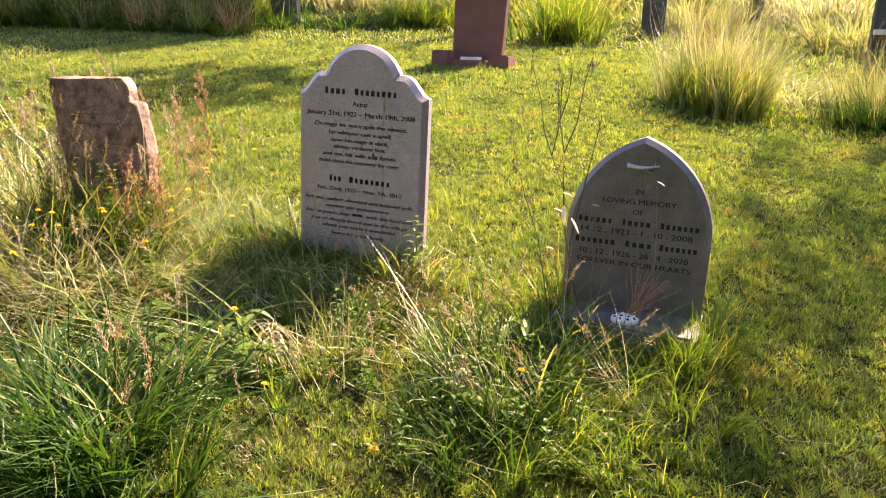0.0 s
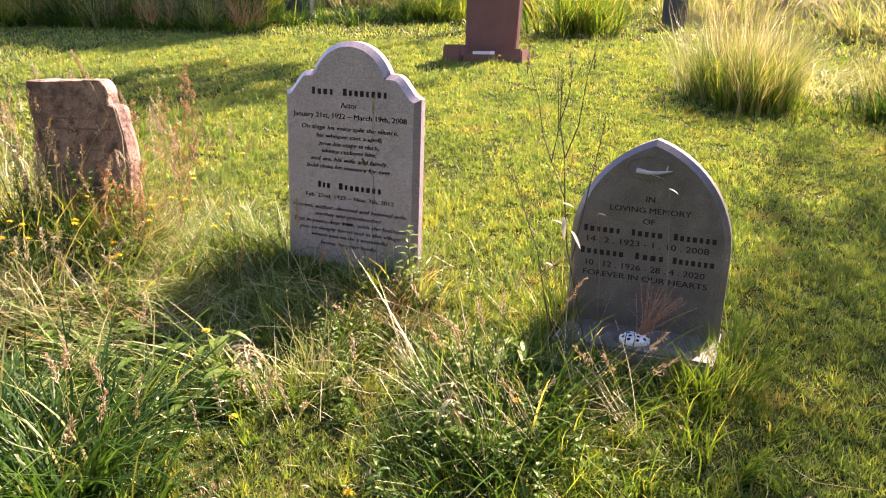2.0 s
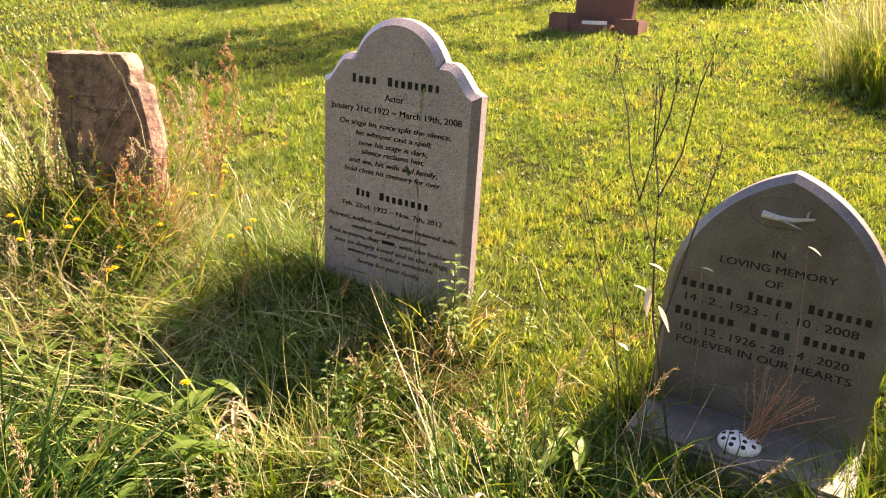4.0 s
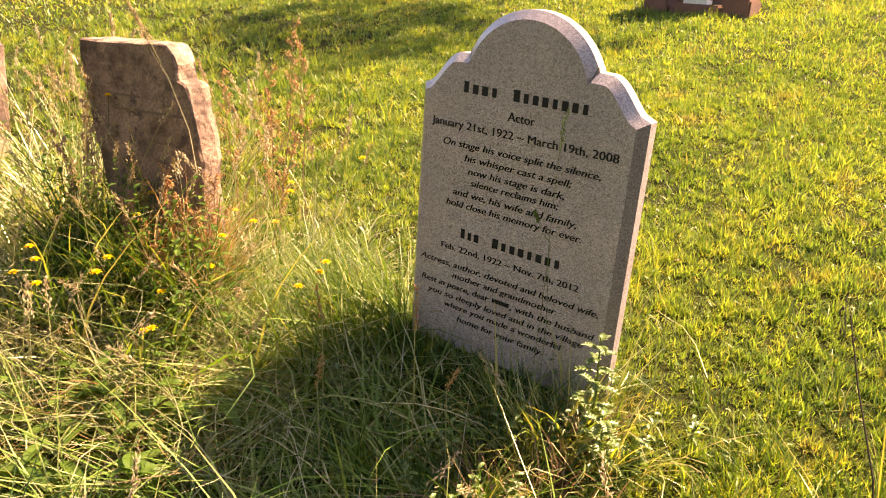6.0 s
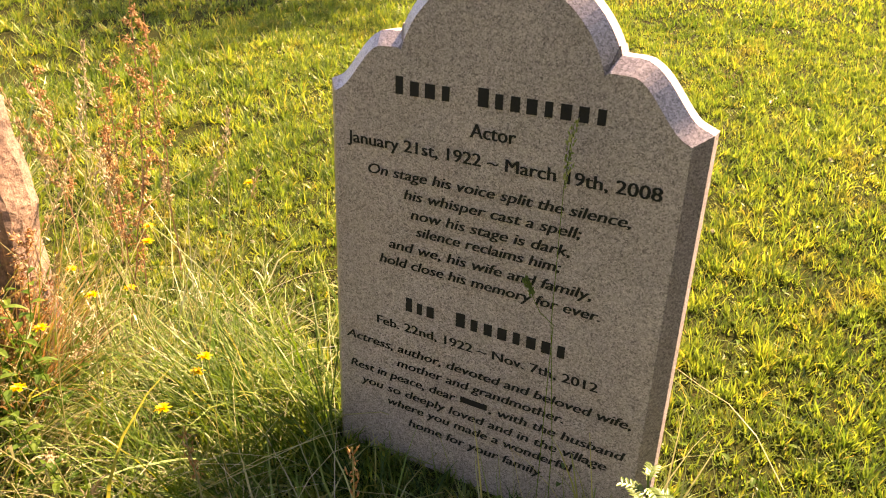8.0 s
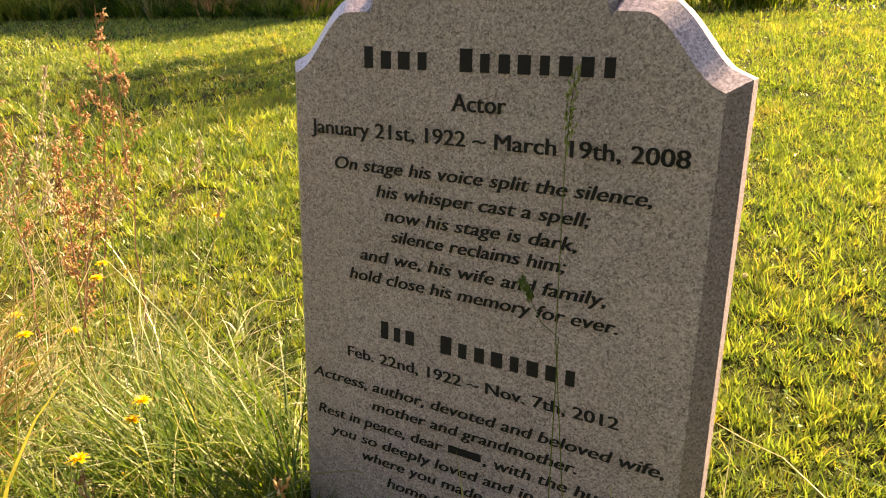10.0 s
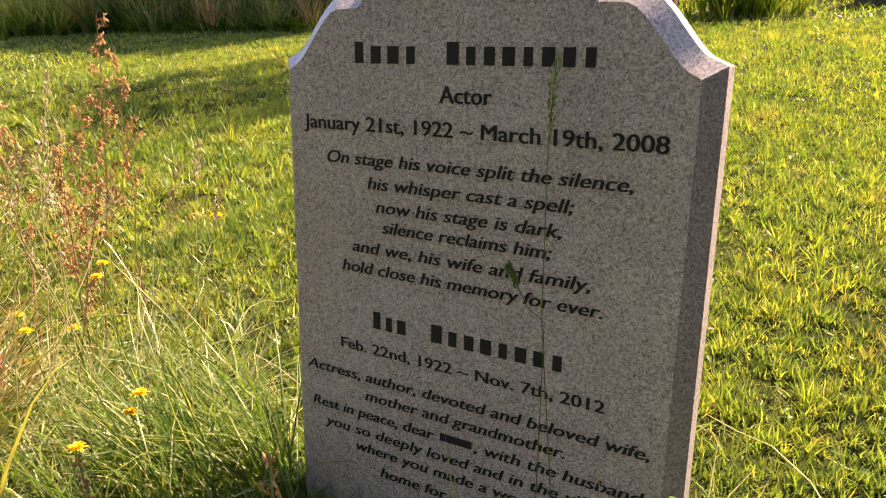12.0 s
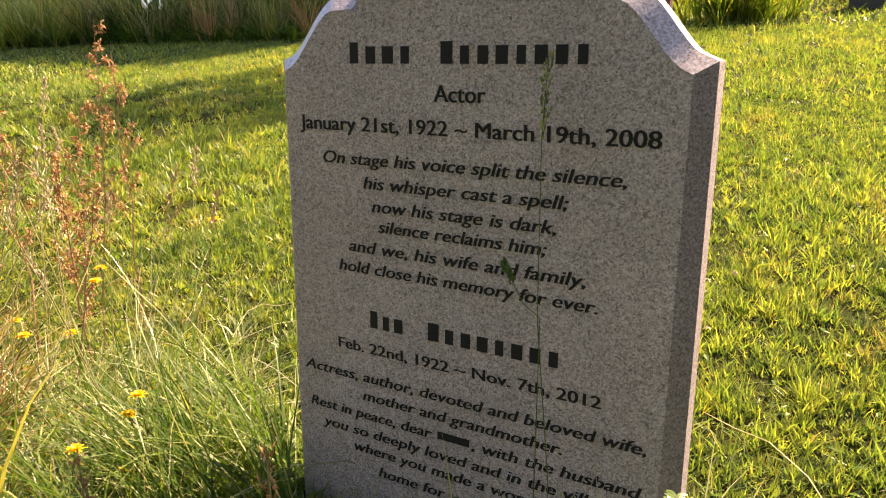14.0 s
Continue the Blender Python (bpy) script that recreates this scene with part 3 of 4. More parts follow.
kerb_block(-1.60, 5.34, 0.24, 0.30, 0.17, "squat red stone corner block of the kerb", -4)
kerb_block(-1.23, 5.24, 0.46, 0.16, 0.08, "low red stone front kerb length", -3)
kerb_block(-0.86, 5.30, 0.25, 0.30, 0.13, "squat red stone corner block of the kerb", -2)
dish = Geo()
dish.box(-0.11, 0.11, -0.06, 0.06, 0, 0.035)
ob = tagged(new("flower_tray", dish.mesh("flower_tray", WHITE)), "small white tray lying on the kerb", "tray")
ob.matrix_world = pose(-1.23, 5.24, on_ground(-1.23, 5.24, 0.081), 0, 0, -3)


def far_headstone(x, y, half, height, depth, mat, label, rz=0, lean=0, seed=0):
    ob = new("headstone")
    ob.matrix_world = pose(x, y, on_ground(x, y), lean, 0, rz)
    tagged(ob, label, "headstone")
    part("slab", round_slab(mat, half, height, depth, 0.006, seed), ob)
    return ob


far_headstone(-6.45, 9.05, 0.31, 0.85, 0.14, DARKSTONE, "dark mossy headstone half hidden in long grass", -8, 3, 1)
far_headstone(0.40, 8.5, 0.17, 0.8, 0.10, DARKSTONE, "narrow dark headstone behind golden long grass", 4, -2, 2)
far_headstone(1.75, 11.5, 0.13, 0.8, 0.10, DARKSTONE, "small dark headstone far up the slope", 0, 0, 4)
dark = far_headstone(3.45, 6.9, 0.36, 1.05, 0.14, DARKSTONE, "tall dark headstone with pale ledge in long grass", 6, 2, 5)
geo = Geo()
geo.box(-0.36, 0.40, -0.12, -0.01, 0.50, 0.56)
part("ledge", geo.mesh("ledge", WHITE), dark, "bright pale stone ledge")
far_headstone(-3.50, -0.02, 0.22, 0.70, 0.10, SANDSTONE, "brown leaning weathered headstone in tall dry grass", 14, -4, 6)

# ---- lawn ----
def lawn(x0, x1, y0, y1, per_m2, length, width, segs, name, clear=(), splay=1.0, tuft_r=0.0, per_tuft=34):
    """Mown grass; with tuft_r the blades fan out from many small tufts with bare gaps between them."""
    n = int((x1 - x0) * (y1 - y0) * per_m2)
    x, y = rng.uniform(x0, x1, n), rng.uniform(y0, y1, n)
    az, lean, size = rng.uniform(0, 2 * np.pi, n), rng.uniform(0.1, 1.0, n) * splay, np.ones(n)
    if tuft_r:
        k = max(1, n // per_tuft)
        cx, cy, cs = rng.uniform(x0, x1, k), rng.uniform(y0, y1, k), rng.gamma(5, 1 / 5, k)
        pick = rng.integers(0, k, n)
        rad, az = tuft_r * np.sqrt(cs[pick]) * np.abs(rng.normal(0, 0.75, n)), rng.uniform(0, 2 * np.pi, n)
        x, y = cx[pick] + rad * np.cos(az), cy[pick] + rad * np.sin(az)
        lean = np.clip(0.12 + 0.55 * rad / tuft_r + rng.normal(0, 0.18, n), 0.05, 1.35) * splay
        az, size = az + rng.normal(0, 0.5, n), 0.55 + 0.5 * cs[pick]
    clump = 0.78 + 0.25 * np.sin(5.3 * x + 2.1 * np.sin(3.7 * y)) * np.sin(4.9 * y + 1.7 * np.sin(4.1 * x))
    clump = clump + 0.35 * np.sin(29 * x + 3.1 * np.sin(11 * y) + 2 * np.sin(3 * x)) * np.sin(31 * y + 2.9 * np.sin(13 * x))
    keep = (rng.random(n) < np.clip(clump + 0.28, 0.22, 1)) & (x > x0) & (x < x1) & (y > y0) & (y < y1)
    for a, c, e, f in clear:
        keep &= ~((x > a) & (x < c) & (y > e) & (y < f))
    x, y, clump, az, lean, size = (v[keep] for v in (x, y, clump, az, lean, size))
    n = len(x)
    ln = length * size * rng.gamma(7, 1 / 7, n) * np.clip(0.35 + 0.85 * clump, 0.3, 1.7)
    me = grass_mesh(name, LAWN, np.stack([x, y, ground_z(x, y) - 0.004], -1), az, ln, lean, rng.uniform(0.0, 0.9, n), width * rng.uniform(0.6, 1.3, n), segs)
    return tagged(new(name, me), "short mown sunlit lawn grass", "grass", kind="stuff")


STONES = ((-0.2, 0.51, 0.0, 0.07), (1.24, 1.86, -0.28, 0.13), (-1.5, -1.0, -0.3, -0.1))
lawn(-0.7, 2.8, -1.7, 1.3, 27000, 0.031, 0.0042, 2, "lawn", STONES, tuft_r=0.026, per_tuft=24)
lawn(-0.7, 2.8, -1.7, 1.6, 9000, 0.018, 0.0044, 1, "lawn", STONES)
lawn(-1.6, -0.7, -0.4, 1.3, 22000, 0.032, 0.0044, 2, "lawn", STONES, tuft_r=0.026, per_tuft=24)
lawn(-1.6, -0.7, -0.2, 1.6, 15000, 0.020, 0.0048, 1, "lawn", STONES)
lawn(-1.6, -0.7, -2.3, -0.4, 7000, 0.034, 0.0046, 2, "lawn", STONES, tuft_r=0.024)
lawn(-3.4, -1.6, 0.0, 1.3, 10000, 0.034, 0.0052, 2, "lawn", tuft_r=0.03, per_tuft=24)
lawn(-0.7, 3.0, -2.4, -1.7, 11000, 0.034, 0.0046, 2, "lawn", tuft_r=0.024)
lawn(2.8, 3.6, -1.7, 1.3, 10000, 0.034, 0.0046, 2, "lawn", tuft_r=0.024)
lawn(-3.2, 3.2, 1.3, 3.4, 13000, 0.030, 0.0050, 2, "lawn", tuft_r=0.032, per_tuft=22)
lawn(-3.2, 3.2, 1.6, 3.6, 11000, 0.022, 0.0058, 1, "lawn")
lawn(-6.5, -1.6, -1.2, 3.4, 3200, 0.055, 0.0075, 2, "lawn", tuft_r=0.034, per_tuft=26)
lawn(-7.5, 3.6, 3.4, 7.0, 6200, 0.036, 0.0075, 2, "lawn", tuft_r=0.05, per_tuft=14)
lawn(-15.0, 6.0, 7.0, 14.0, 600, 0.06, 0.016, 2, "lawn")
lawn(-14.0, -6.5, -0.5, 3.4, 500, 0.06, 0.016, 2, "lawn")
lawn(-14.0, -7.5, 3.4, 7.0, 700, 0.06, 0.014, 2, "lawn")
lawn(-26.0, -14.0, 0.0, 14.0, 220, 0.08, 0.03, 2, "lawn")
lawn(-9.0, 10.0, -9.0, -2.4, 420, 0.06, 0.016, 2, "lawn")
lawn(3.6, 10.0, -2.4, 7.0, 420, 0.06, 0.016, 2, "lawn")
lawn(-9.0, -1.6, -2.4, -1.2, 600, 0.06, 0.014, 2, "lawn")
lawn(-1.6, -0.7, -2.4, -2.3, 3000, 0.04, 0.006, 2, "lawn")
lawn(3.0, 3.6, -2.4, -1.7, 3000, 0.04, 0.006, 2, "lawn")
lawn(3.2, 3.6, 1.3, 3.4, 3000, 0.04, 0.006, 2, "lawn")
lawn(-16.0, 8.0, 14.0, 22.0, 250, 0.08, 0.03, 2, "lawn")


# ---- long grass ----
def tuft(x, y, rx, ry, count, length, mat, lean=0.35, curl=1.0, width=0.004, head=None, spread_az=np.pi, label="", segs=5, rz=0.0, flat=0.0, bunch=14):
    """A stand of long blades round a spot; head: the heading of the lean."""
    k = max(1, count // bunch)
    pick = rng.integers(0, k, count)
    u, v = rng.normal(0, 0.5, k)[pick], rng.normal(0, 0.5, k)[pick]
    px = x + rx * u * math.cos(rz) - ry * v * math.sin(rz) + rng.normal(0, 0.014, count)
    py = y + rx * u * math.sin(rz) + ry * v * math.cos(rz) + rng.normal(0, 0.014, count)
    az = np.arctan2(v, u) + rng.normal(0, 0.6, count) if head is None else head + rng.normal(0, spread_az, k)[pick] + rng.normal(0, 0.35, count)
    ln = length * rng.gamma(9, 1 / 9, count)
    le = np.abs(rng.normal(lean, 0.22, count)) + flat
    cu = np.clip(rng.normal(curl, 0.4, count), 0, 2.2)
    le, cu = np.minimum(le, 1.5), np.minimum(cu, np.maximum(0, 1.75 - le) + 0.25)
    me = grass_mesh("grass_tuft", mat, np.stack([px, py, ground_z(px, py) - 0.005], -1), az, ln, le, cu, width * rng.uniform(0.6, 1.3, count), segs)
    return tagged(new("grass_tuft", me), label, "grass", kind="stuff")


def seed_stalks(x, y, rx, ry, count, height, label, mat=None, head_len=0.10, lean=0.25, heavy=1.0, group="seed stalks"):
    """Tall flowering grass stems, each stem one thing with its head as a part."""
    for _ in range(count):
        px, py = x + rng.normal(0, rx / 2), y + rng.normal(0, ry / 2)
        h, az, tilt = height * rng.uniform(0.7, 1.2), rng.uniform(0, 2 * math.pi), abs(rng.normal(lean, 0.12))
        base = Vector((px, py, on_ground(px, py, -0.005)))
        d = Vector((math.cos(az) * math.sin(tilt), math.sin(az) * math.sin(tilt), math.cos(tilt)))
        droop = Vector((math.cos(az), math.sin(az), -0.4)) * h * rng.uniform(0.03, 0.16)
        pts = [base + d * h * s + droop * s ** 3 for s in (0, 0.25, 0.5, 0.75, 0.9, 1.0)]
        g1 = Geo()
        g1.tube(pts, 0.0013, 0.0006, 4)
        stem = tagged(new("seeding_grass", g1.mesh("seeding_grass", STRAW)), label, "grass", group)
        g2 = Geo()
        top, dirn = pts[-1], (pts[-1] - pts[-2]).normalized()
        for k in range(int(38 * heavy)):
            s = k / (38 * heavy)
            p = top - dirn * head_len * (1 - s) + Vector(rng.normal(0, 0.0055 * (1.3 - s), 3))
            g2.seed(p, dirn + Vector(rng.normal(0, 0.4, 3)), rng.uniform(0.012, 0.020), 0.0019)
        part("seed_head", g2.mesh("seed_head", mat or SEED), stem, "pale feathery seed head")


tuft(0.12, -1.58, 0.26, 0.26, 540, 0.42, DEEP, 0.32, 1.2, 0.0095, label="dense clump of long dark green arching sedge")
tuft(-0.16, -1.60, 0.26, 0.24, 400, 0.42, DEEP, 0.4, 1.2, 0.0095, label="loose clump of fine arching green grass")
tuft(-0.34, -0.12, 0.26, 0.28, 1200, 0.28, GREEN, 0.45, 0.9, 0.0040, head=3.6, spread_az=0.6, label="fine green grass tuft against the granite headstone")
tuft(-0.12, -0.62, 0.80, 0.52, 1700, 0.38, LODGED, 0.3, 0.5, 0.0062, head=2.9, spread_az=0.7, flat=0.92, label="flattened mat of long green grass over a grave")
tuft(0.35, -0.75, 0.5, 0.4, 384, 0.18, GREEN, 0.45, 0.8, 0.007, label="ragged mixed grass at the grave foot")
tuft(0.52, -0.82, 0.10, 0.10, 130, 0.22, GOLD, 0.3, 0.7, 0.0034, label="small straw yellow grass clump")
tuft(0.15, -0.12, 0.42, 0.08, 320, 0.10, DEEP, 0.35, 0.8, 0.0046, label="grass fringe at the foot of the granite headstone")
tuft(0.46, -0.16, 0.22, 0.16, 336, 0.24, MIXED, 0.4, 0.8, 0.0046, label="green and straw tuft at the headstone foot")
tuft(-1.22, -0.44, 0.50, 0.26, 800, 0.26, DEEP, 0.3, 0.8, 0.0072, label="dark green weeds before the sandstone headstone")
tuft(-1.35, -0.55, 0.75, 0.40, 800, 0.40, MIXED, 0.35, 1.0, 0.0075, label="tall dry grass thicket before the sandstone headstone")
tuft(-0.85, -0.25, 0.40, 0.45, 320, 0.21, MIXED, 0.5, 1.0, 0.0062, label="yellow green long grass beside the sandstone headstone")
tuft(-0.75, -0.85, 0.6, 0.45, 620, 0.24, STRAW, 0.65, 0.9, 0.0056, label="trampled yellow green long grass")
tuft(-1.1, -0.62, 0.85, 0.45, 416, 0.34, STRAW, 0.5, 0.9, 0.0058, flat=0.3, label="pale flattened dry grass before the sandstone headstone")
tuft(-1.62, -0.42, 0.46, 0.40, 440, 0.48, PALEHAY, 0.45, 0.9, 0.0034, label="tall bleached hay stalks beside the sandstone headstone")
tuft(-1.00, -0.60, 0.65, 0.36, 440, 0.36, PALEHAY, 0.8, 0.8, 0.0034, label="bleached hay stalks before the sandstone headstone")
tuft(-0.70, -0.62, 0.55, 0.42, 336, 0.36, LODGED, 0.9, 0.7, 0.0052, head=2.8, spread_az=1.1, label="bright green stalks lying over long grass")
tuft(-0.62, -0.12, 0.34, 0.40, 560, 0.15, LODGED, 0.5, 0.8, 0.0048, label="bright yellow green grass between two headstones")
tuft(-0.66, -0.10, 0.40, 0.46, 260, 0.32, PALEHAY, 0.7, 0.7, 0.0026, label="fine bleached stalks between two headstones")
tuft(-2.0, -0.9, 0.6, 0.5, 336, 0.45, PALEHAY, 0.5, 0.9, 0.0046, label="bleached hay stalks in the long grass")
tuft(1.36, -0.72, 0.36, 0.30, 90, 0.40, PALEHAY, 0.6, 0.6, 0.0026, head=2.4, spread_az=0.6, label="bleached leaning stalks before the plinth")
tuft(1.56, -0.34, 0.34, 0.08, 336, 0.13, GREEN, 0.3, 0.8, 0.0052, label="grass fringe before the plinth")
tuft(1.82, -0.31, 0.10, 0.10, 304, 0.18, GREEN, 0.25, 0.8, 0.0052, label="grass fringe at the plinth end")
tuft(-0.78, -0.22, 0.36, 0.40, 420, 0.18, SILVERGREEN, 0.6, 0.9, 0.0050, label="pale silvery green arching grass")
tuft(-1.15, -0.80, 0.50, 0.30, 272, 0.30, SILVERGREEN, 0.7, 0.9, 0.0061, label="pale silvery green lying grass")
tuft(-0.55, 0.05, 0.26, 0.26, 240, 0.13, SILVERGREEN, 0.5, 0.8, 0.0052, label="pale green grass between two headstones")
tuft(-1.9, -0.15, 0.6, 0.6, 960, 0.5, MIXED, 0.35, 0.9, 0.0065, label="tall dry grass round the sandstone headstone")
tuft(1.20, -0.78, 0.40, 0.34, 760, 0.28, DEEP, 0.4, 0.9, 0.0062, label="long green grass before the pointed headstone")
tuft(1.55, -0.62, 0.42, 0.28, 560, 0.24, GREEN, 0.45, 0.9, 0.0055, head=5.4, spread_az=0.9, label="long leaning grass before the plinth")
tuft(1.24, -0.12, 0.12, 0.3, 280, 0.2, GREEN, 0.3, 0.8, 0.0049, label="grass fringe beside the pointed headstone")
tuft(1.92, -0.1, 0.12, 0.3, 280, 0.18, GREEN, 0.3, 0.8, 0.0049, label="grass fringe beside the pointed headstone")
tuft(1.64, 4.45, 0.40, 0.55, 2300, 0.58, GOLD, 0.16, 0.7, 0.0055, label="big stand of tall golden grass")
tuft(1.64, 4.05, 0.38, 0.26, 1900, 0.42, GREEN, 0.16, 0.5, 0.007, label="green skirt of the tall golden grass")
tuft(3.12, 4.75, 0.42, 0.55, 1700, 0.50, GOLD, 0.14, 0.6, 0.0055, label="second stand of tall golden grass")
tuft(2.98, 4.25, 0.44, 0.2, 1000, 0.32, DEEP, 0.35, 0.8, 0.008, label="green skirt of the second grass stand")
tuft(2.30, 5.4, 0.34, 0.7, 700, 0.34, STRAW, 1.1, 0.6, 0.008, label="flattened straw coloured grass")
tuft(-0.75, 7.6, 0.55, 0.4, 1300, 0.65, GREEN, 0.25, 0.6, 0.012, label="tall green grass behind the red headstone")
tuft(-3.8, 9.3, 0.9, 0.4, 1500, 0.55, GREEN, 0.4, 0.8, 0.012, label="long grass bank up the slope")
tuft(-7.5, 9.3, 0.5, 0.4, 800, 0.6, GREEN, 0.35, 0.7, 0.014, label="long grass round the mossy headstone")
for k in range(7):
    tuft(-13.6 + 1.45 * k, 7.2 + 0.24 * k, 0.8, 0.3, 420, 0.36, DEEP, 0.5, 0.9, 0.014, label="dark undergrowth along the foot of the grass bank")
tuft(-7.9, 8.4, 1.3, 0.6, 2200, 0.75, DEEP, 0.35, 0.7, 0.014, rz=0.1, label="rough long grass bank up the slope")
tuft(-10.6, 8.0, 1.4, 0.6, 2200, 0.75, DEEP, 0.35, 0.7, 0.016, rz=0.1, label="rough dark green grass bank up the slope")
tuft(-13.5, 7.6, 1.6, 0.8, 1800, 0.8, MIXED, 0.35, 0.7, 0.016, label="rough long grass bank up the slope")
for k in range(6):
    tuft(-13.5 - 2.4 * k, 8.2 + 0.75 * k, 1.6, 0.9, 1100, 1.0, (MIXED, DEEP)[k % 2], 0.3, 0.7, 0.022, label="rough tall grass bank at the churchyard edge")
tuft(0.9, 9.4, 0.9, 0.6, 1000, 0.55, GOLD, 0.3, 0.7, 0.014, label="long pale grass up the slope")
tuft(-2.0, 10.0, 1.6, 0.7, 1800, 0.7, MIXED, 0.3, 0.7, 0.016, label="long grass up the slope")
tuft(3.2, 9.0, 1.0, 0.8, 1000, 0.55, GOLD, 0.3, 0.8, 0.014, label="long pale grass up the slope")
for k in range(7):
    tuft(-13 + 3.2 * k, 12.4 + 0.8 * math.sin(2.3 * k), 1.5, 0.8, 1300, 0.8, (MIXED, GREEN, STRAW)[k % 3], 0.3, 0.7, 0.02, label="long rough grass at the top of the slope")

seed_stalks(-1.45, -0.38, 0.75, 0.5, 105, 0.74, "tall dry seeding grass stem by the sandstone headstone", lean=0.2)
seed_stalks(-1.25, -0.02, 0.75, 0.25, 12, 0.88, "tall pale foxtail grass stem standing above the sandstone headstone", head_len=0.14, lean=0.14, heavy=3.0)
seed_stalks(-0.85, 0.0, 0.4, 0.5, 16, 0.60, "tall pale seeding grass stem", lean=0.25)
seed_stalks(-0.95, -0.75, 0.9, 0.6, 55, 0.42, "dry seeding grass stem in long grass", lean=0.35)
seed_stalks(0.1, -1.45, 0.4, 0.3, 9, 0.42, "seeding grass stem in the sedge clump", heavy=1.5, lean=0.3)
seed_stalks(0.45, -0.75, 0.4, 0.4, 10, 0.30, "short seeding grass stem at the grave foot", lean=0.5)
seed_stalks(1.3, -0.6, 0.4, 0.3, 14, 0.40, "seeding grass stem before the pointed headstone", lean=0.4)
seed_stalks(1.66, 4.35, 0.6, 0.7, 150, 0.82, "tall golden seeding grass stem", head_len=0.18, lean=0.13, heavy=0.8)
tuft(1.60, 4.35, 0.46, 0.5, 700, 0.66, PALEHAY, 0.16, 0.5, 0.0045, label="bleached stalks among the tall golden grass")
tuft(2.5, 4.9, 0.5, 0.6, 260, 0.36, STRAW, 0.9, 0.8, 0.0045, label="bleached stalks among the tall golden grass")
seed_stalks(3.0, 4.7, 0.5, 0.6, 60, 0.72, "tall golden seeding grass stem", head_len=0.16, lean=0.18, heavy=0.6)


for k in range(16):
    bx = -13.5 + 0.46 * k
    tuft(bx, 7.75 + 0.22 * math.sin(2.1 * k), 0.35, 0.25, 150, rng.uniform(0.7, 1.05), (STRAW, DEADLEAF, MIXED, RUST)[k % 4], 0.25, 0.6, 0.009, label="dry stalks standing in the rough bank", bunch=8)
for k in range(12):
    tuft(-13.2 + 0.6 * k, 7.45 + 0.15 * math.sin(3.1 * k), 0.4, 0.2, 170, 0.38, (DEEP, GREEN)[k % 2], 0.7, 1.1, 0.02, label="dark arching leaves at the foot of the rough bank", bunch=9)


for px, py, n in ((0.60, -1.40, 260), (0.78, -1.36, 200), (0.92, -1.20, 160), (2.38, -0.70, 240), (0.78, -0.56, 120), (-0.45, 0.45, 160), (-0.6, 3.0, 160), (0.2, 2.6, 120)):
    tuft(px, py, 0.16, 0.09, n, 0.045, (DEADLEAF, STRAW)[n % 80 == 0], 0.8, 0.7, 0.004, label="dry brown patch in the mown turf", segs=2)


tuft(-0.95, -0.80, 0.7, 0.4, 420, 0.22, DEADLEAF, 0.7, 0.8, 0.005, label="pinkish brown withered grass lying in the long grass")
tuft(-0.60, -0.72, 0.4, 0.3, 300, 0.24, RUST, 0.8, 0.8, 0.0036, label="rusty dry grass lying beside the grave")
tuft(-1.5, -0.75, 0.7, 0.45, 800, 0.38, STRAW, 0.5, 0.9, 0.0045, label="straw coloured grass thicket")


tuft(0.42, -0.42, 0.34, 0.36, 520, 0.17, DEEP, 0.5, 0.9, 0.0052, label="dark green weedy grass over the grave")
tuft(0.60, -0.36, 0.20, 0.26, 220, 0.16, DEADLEAF, 0.6, 0.9, 0.0042, label="withered brown grass at the headstone foot")
tuft(0.86, -0.40, 0.42, 0.44, 700, 0.095, GREEN, 0.4, 0.8, 0.0044, label="longer green grass between two graves")
tuft(1.02, 0.02, 0.40, 0.40, 700, 0.075, GREEN, 0.45, 0.8, 0.0044, label="longer green grass between two graves")
tuft(0.95, -0.62, 0.40, 0.30, 40, 0.28, PALEHAY, 0.7, 0.6, 0.003, head=2.6, spread_az=0.7, label="pale stalks leaning between two graves")


tuft(-0.98, -0.40, 0.26, 0.14, 420, 0.36, GREEN, 0.25, 0.7, 0.0052, label="tall green grass at the sandstone headstone foot")
tuft(-0.96, -0.32, 0.14, 0.12, 260, 0.36, RUST, 0.25, 0.6, 0.0042, label="rusty dry stalks at the sandstone headstone foot")
tuft(-1.25, -0.46, 0.36, 0.16, 420, 0.40, DEEP, 0.25, 0.7, 0.0062, label="tall dark grass before the sandstone headstone")


tuft(1.55, -1.02, 0.42, 0.26, 620, 0.20, GREEN, 0.4, 0.9, 0.0046, head=5.2, spread_az=0.9, label="long green grass before the pointed headstone")
tuft(1.22, -1.08, 0.30, 0.22, 320, 0.20, DEEP, 0.4, 0.9, 0.0052, label="dark green grass before the pointed headstone")
tuft(-0.50, -0.62, 0.40, 0.28, 420, 0.22, STRAW, 0.6, 0.9, 0.0046, label="straw coloured grass standing beside the grave")


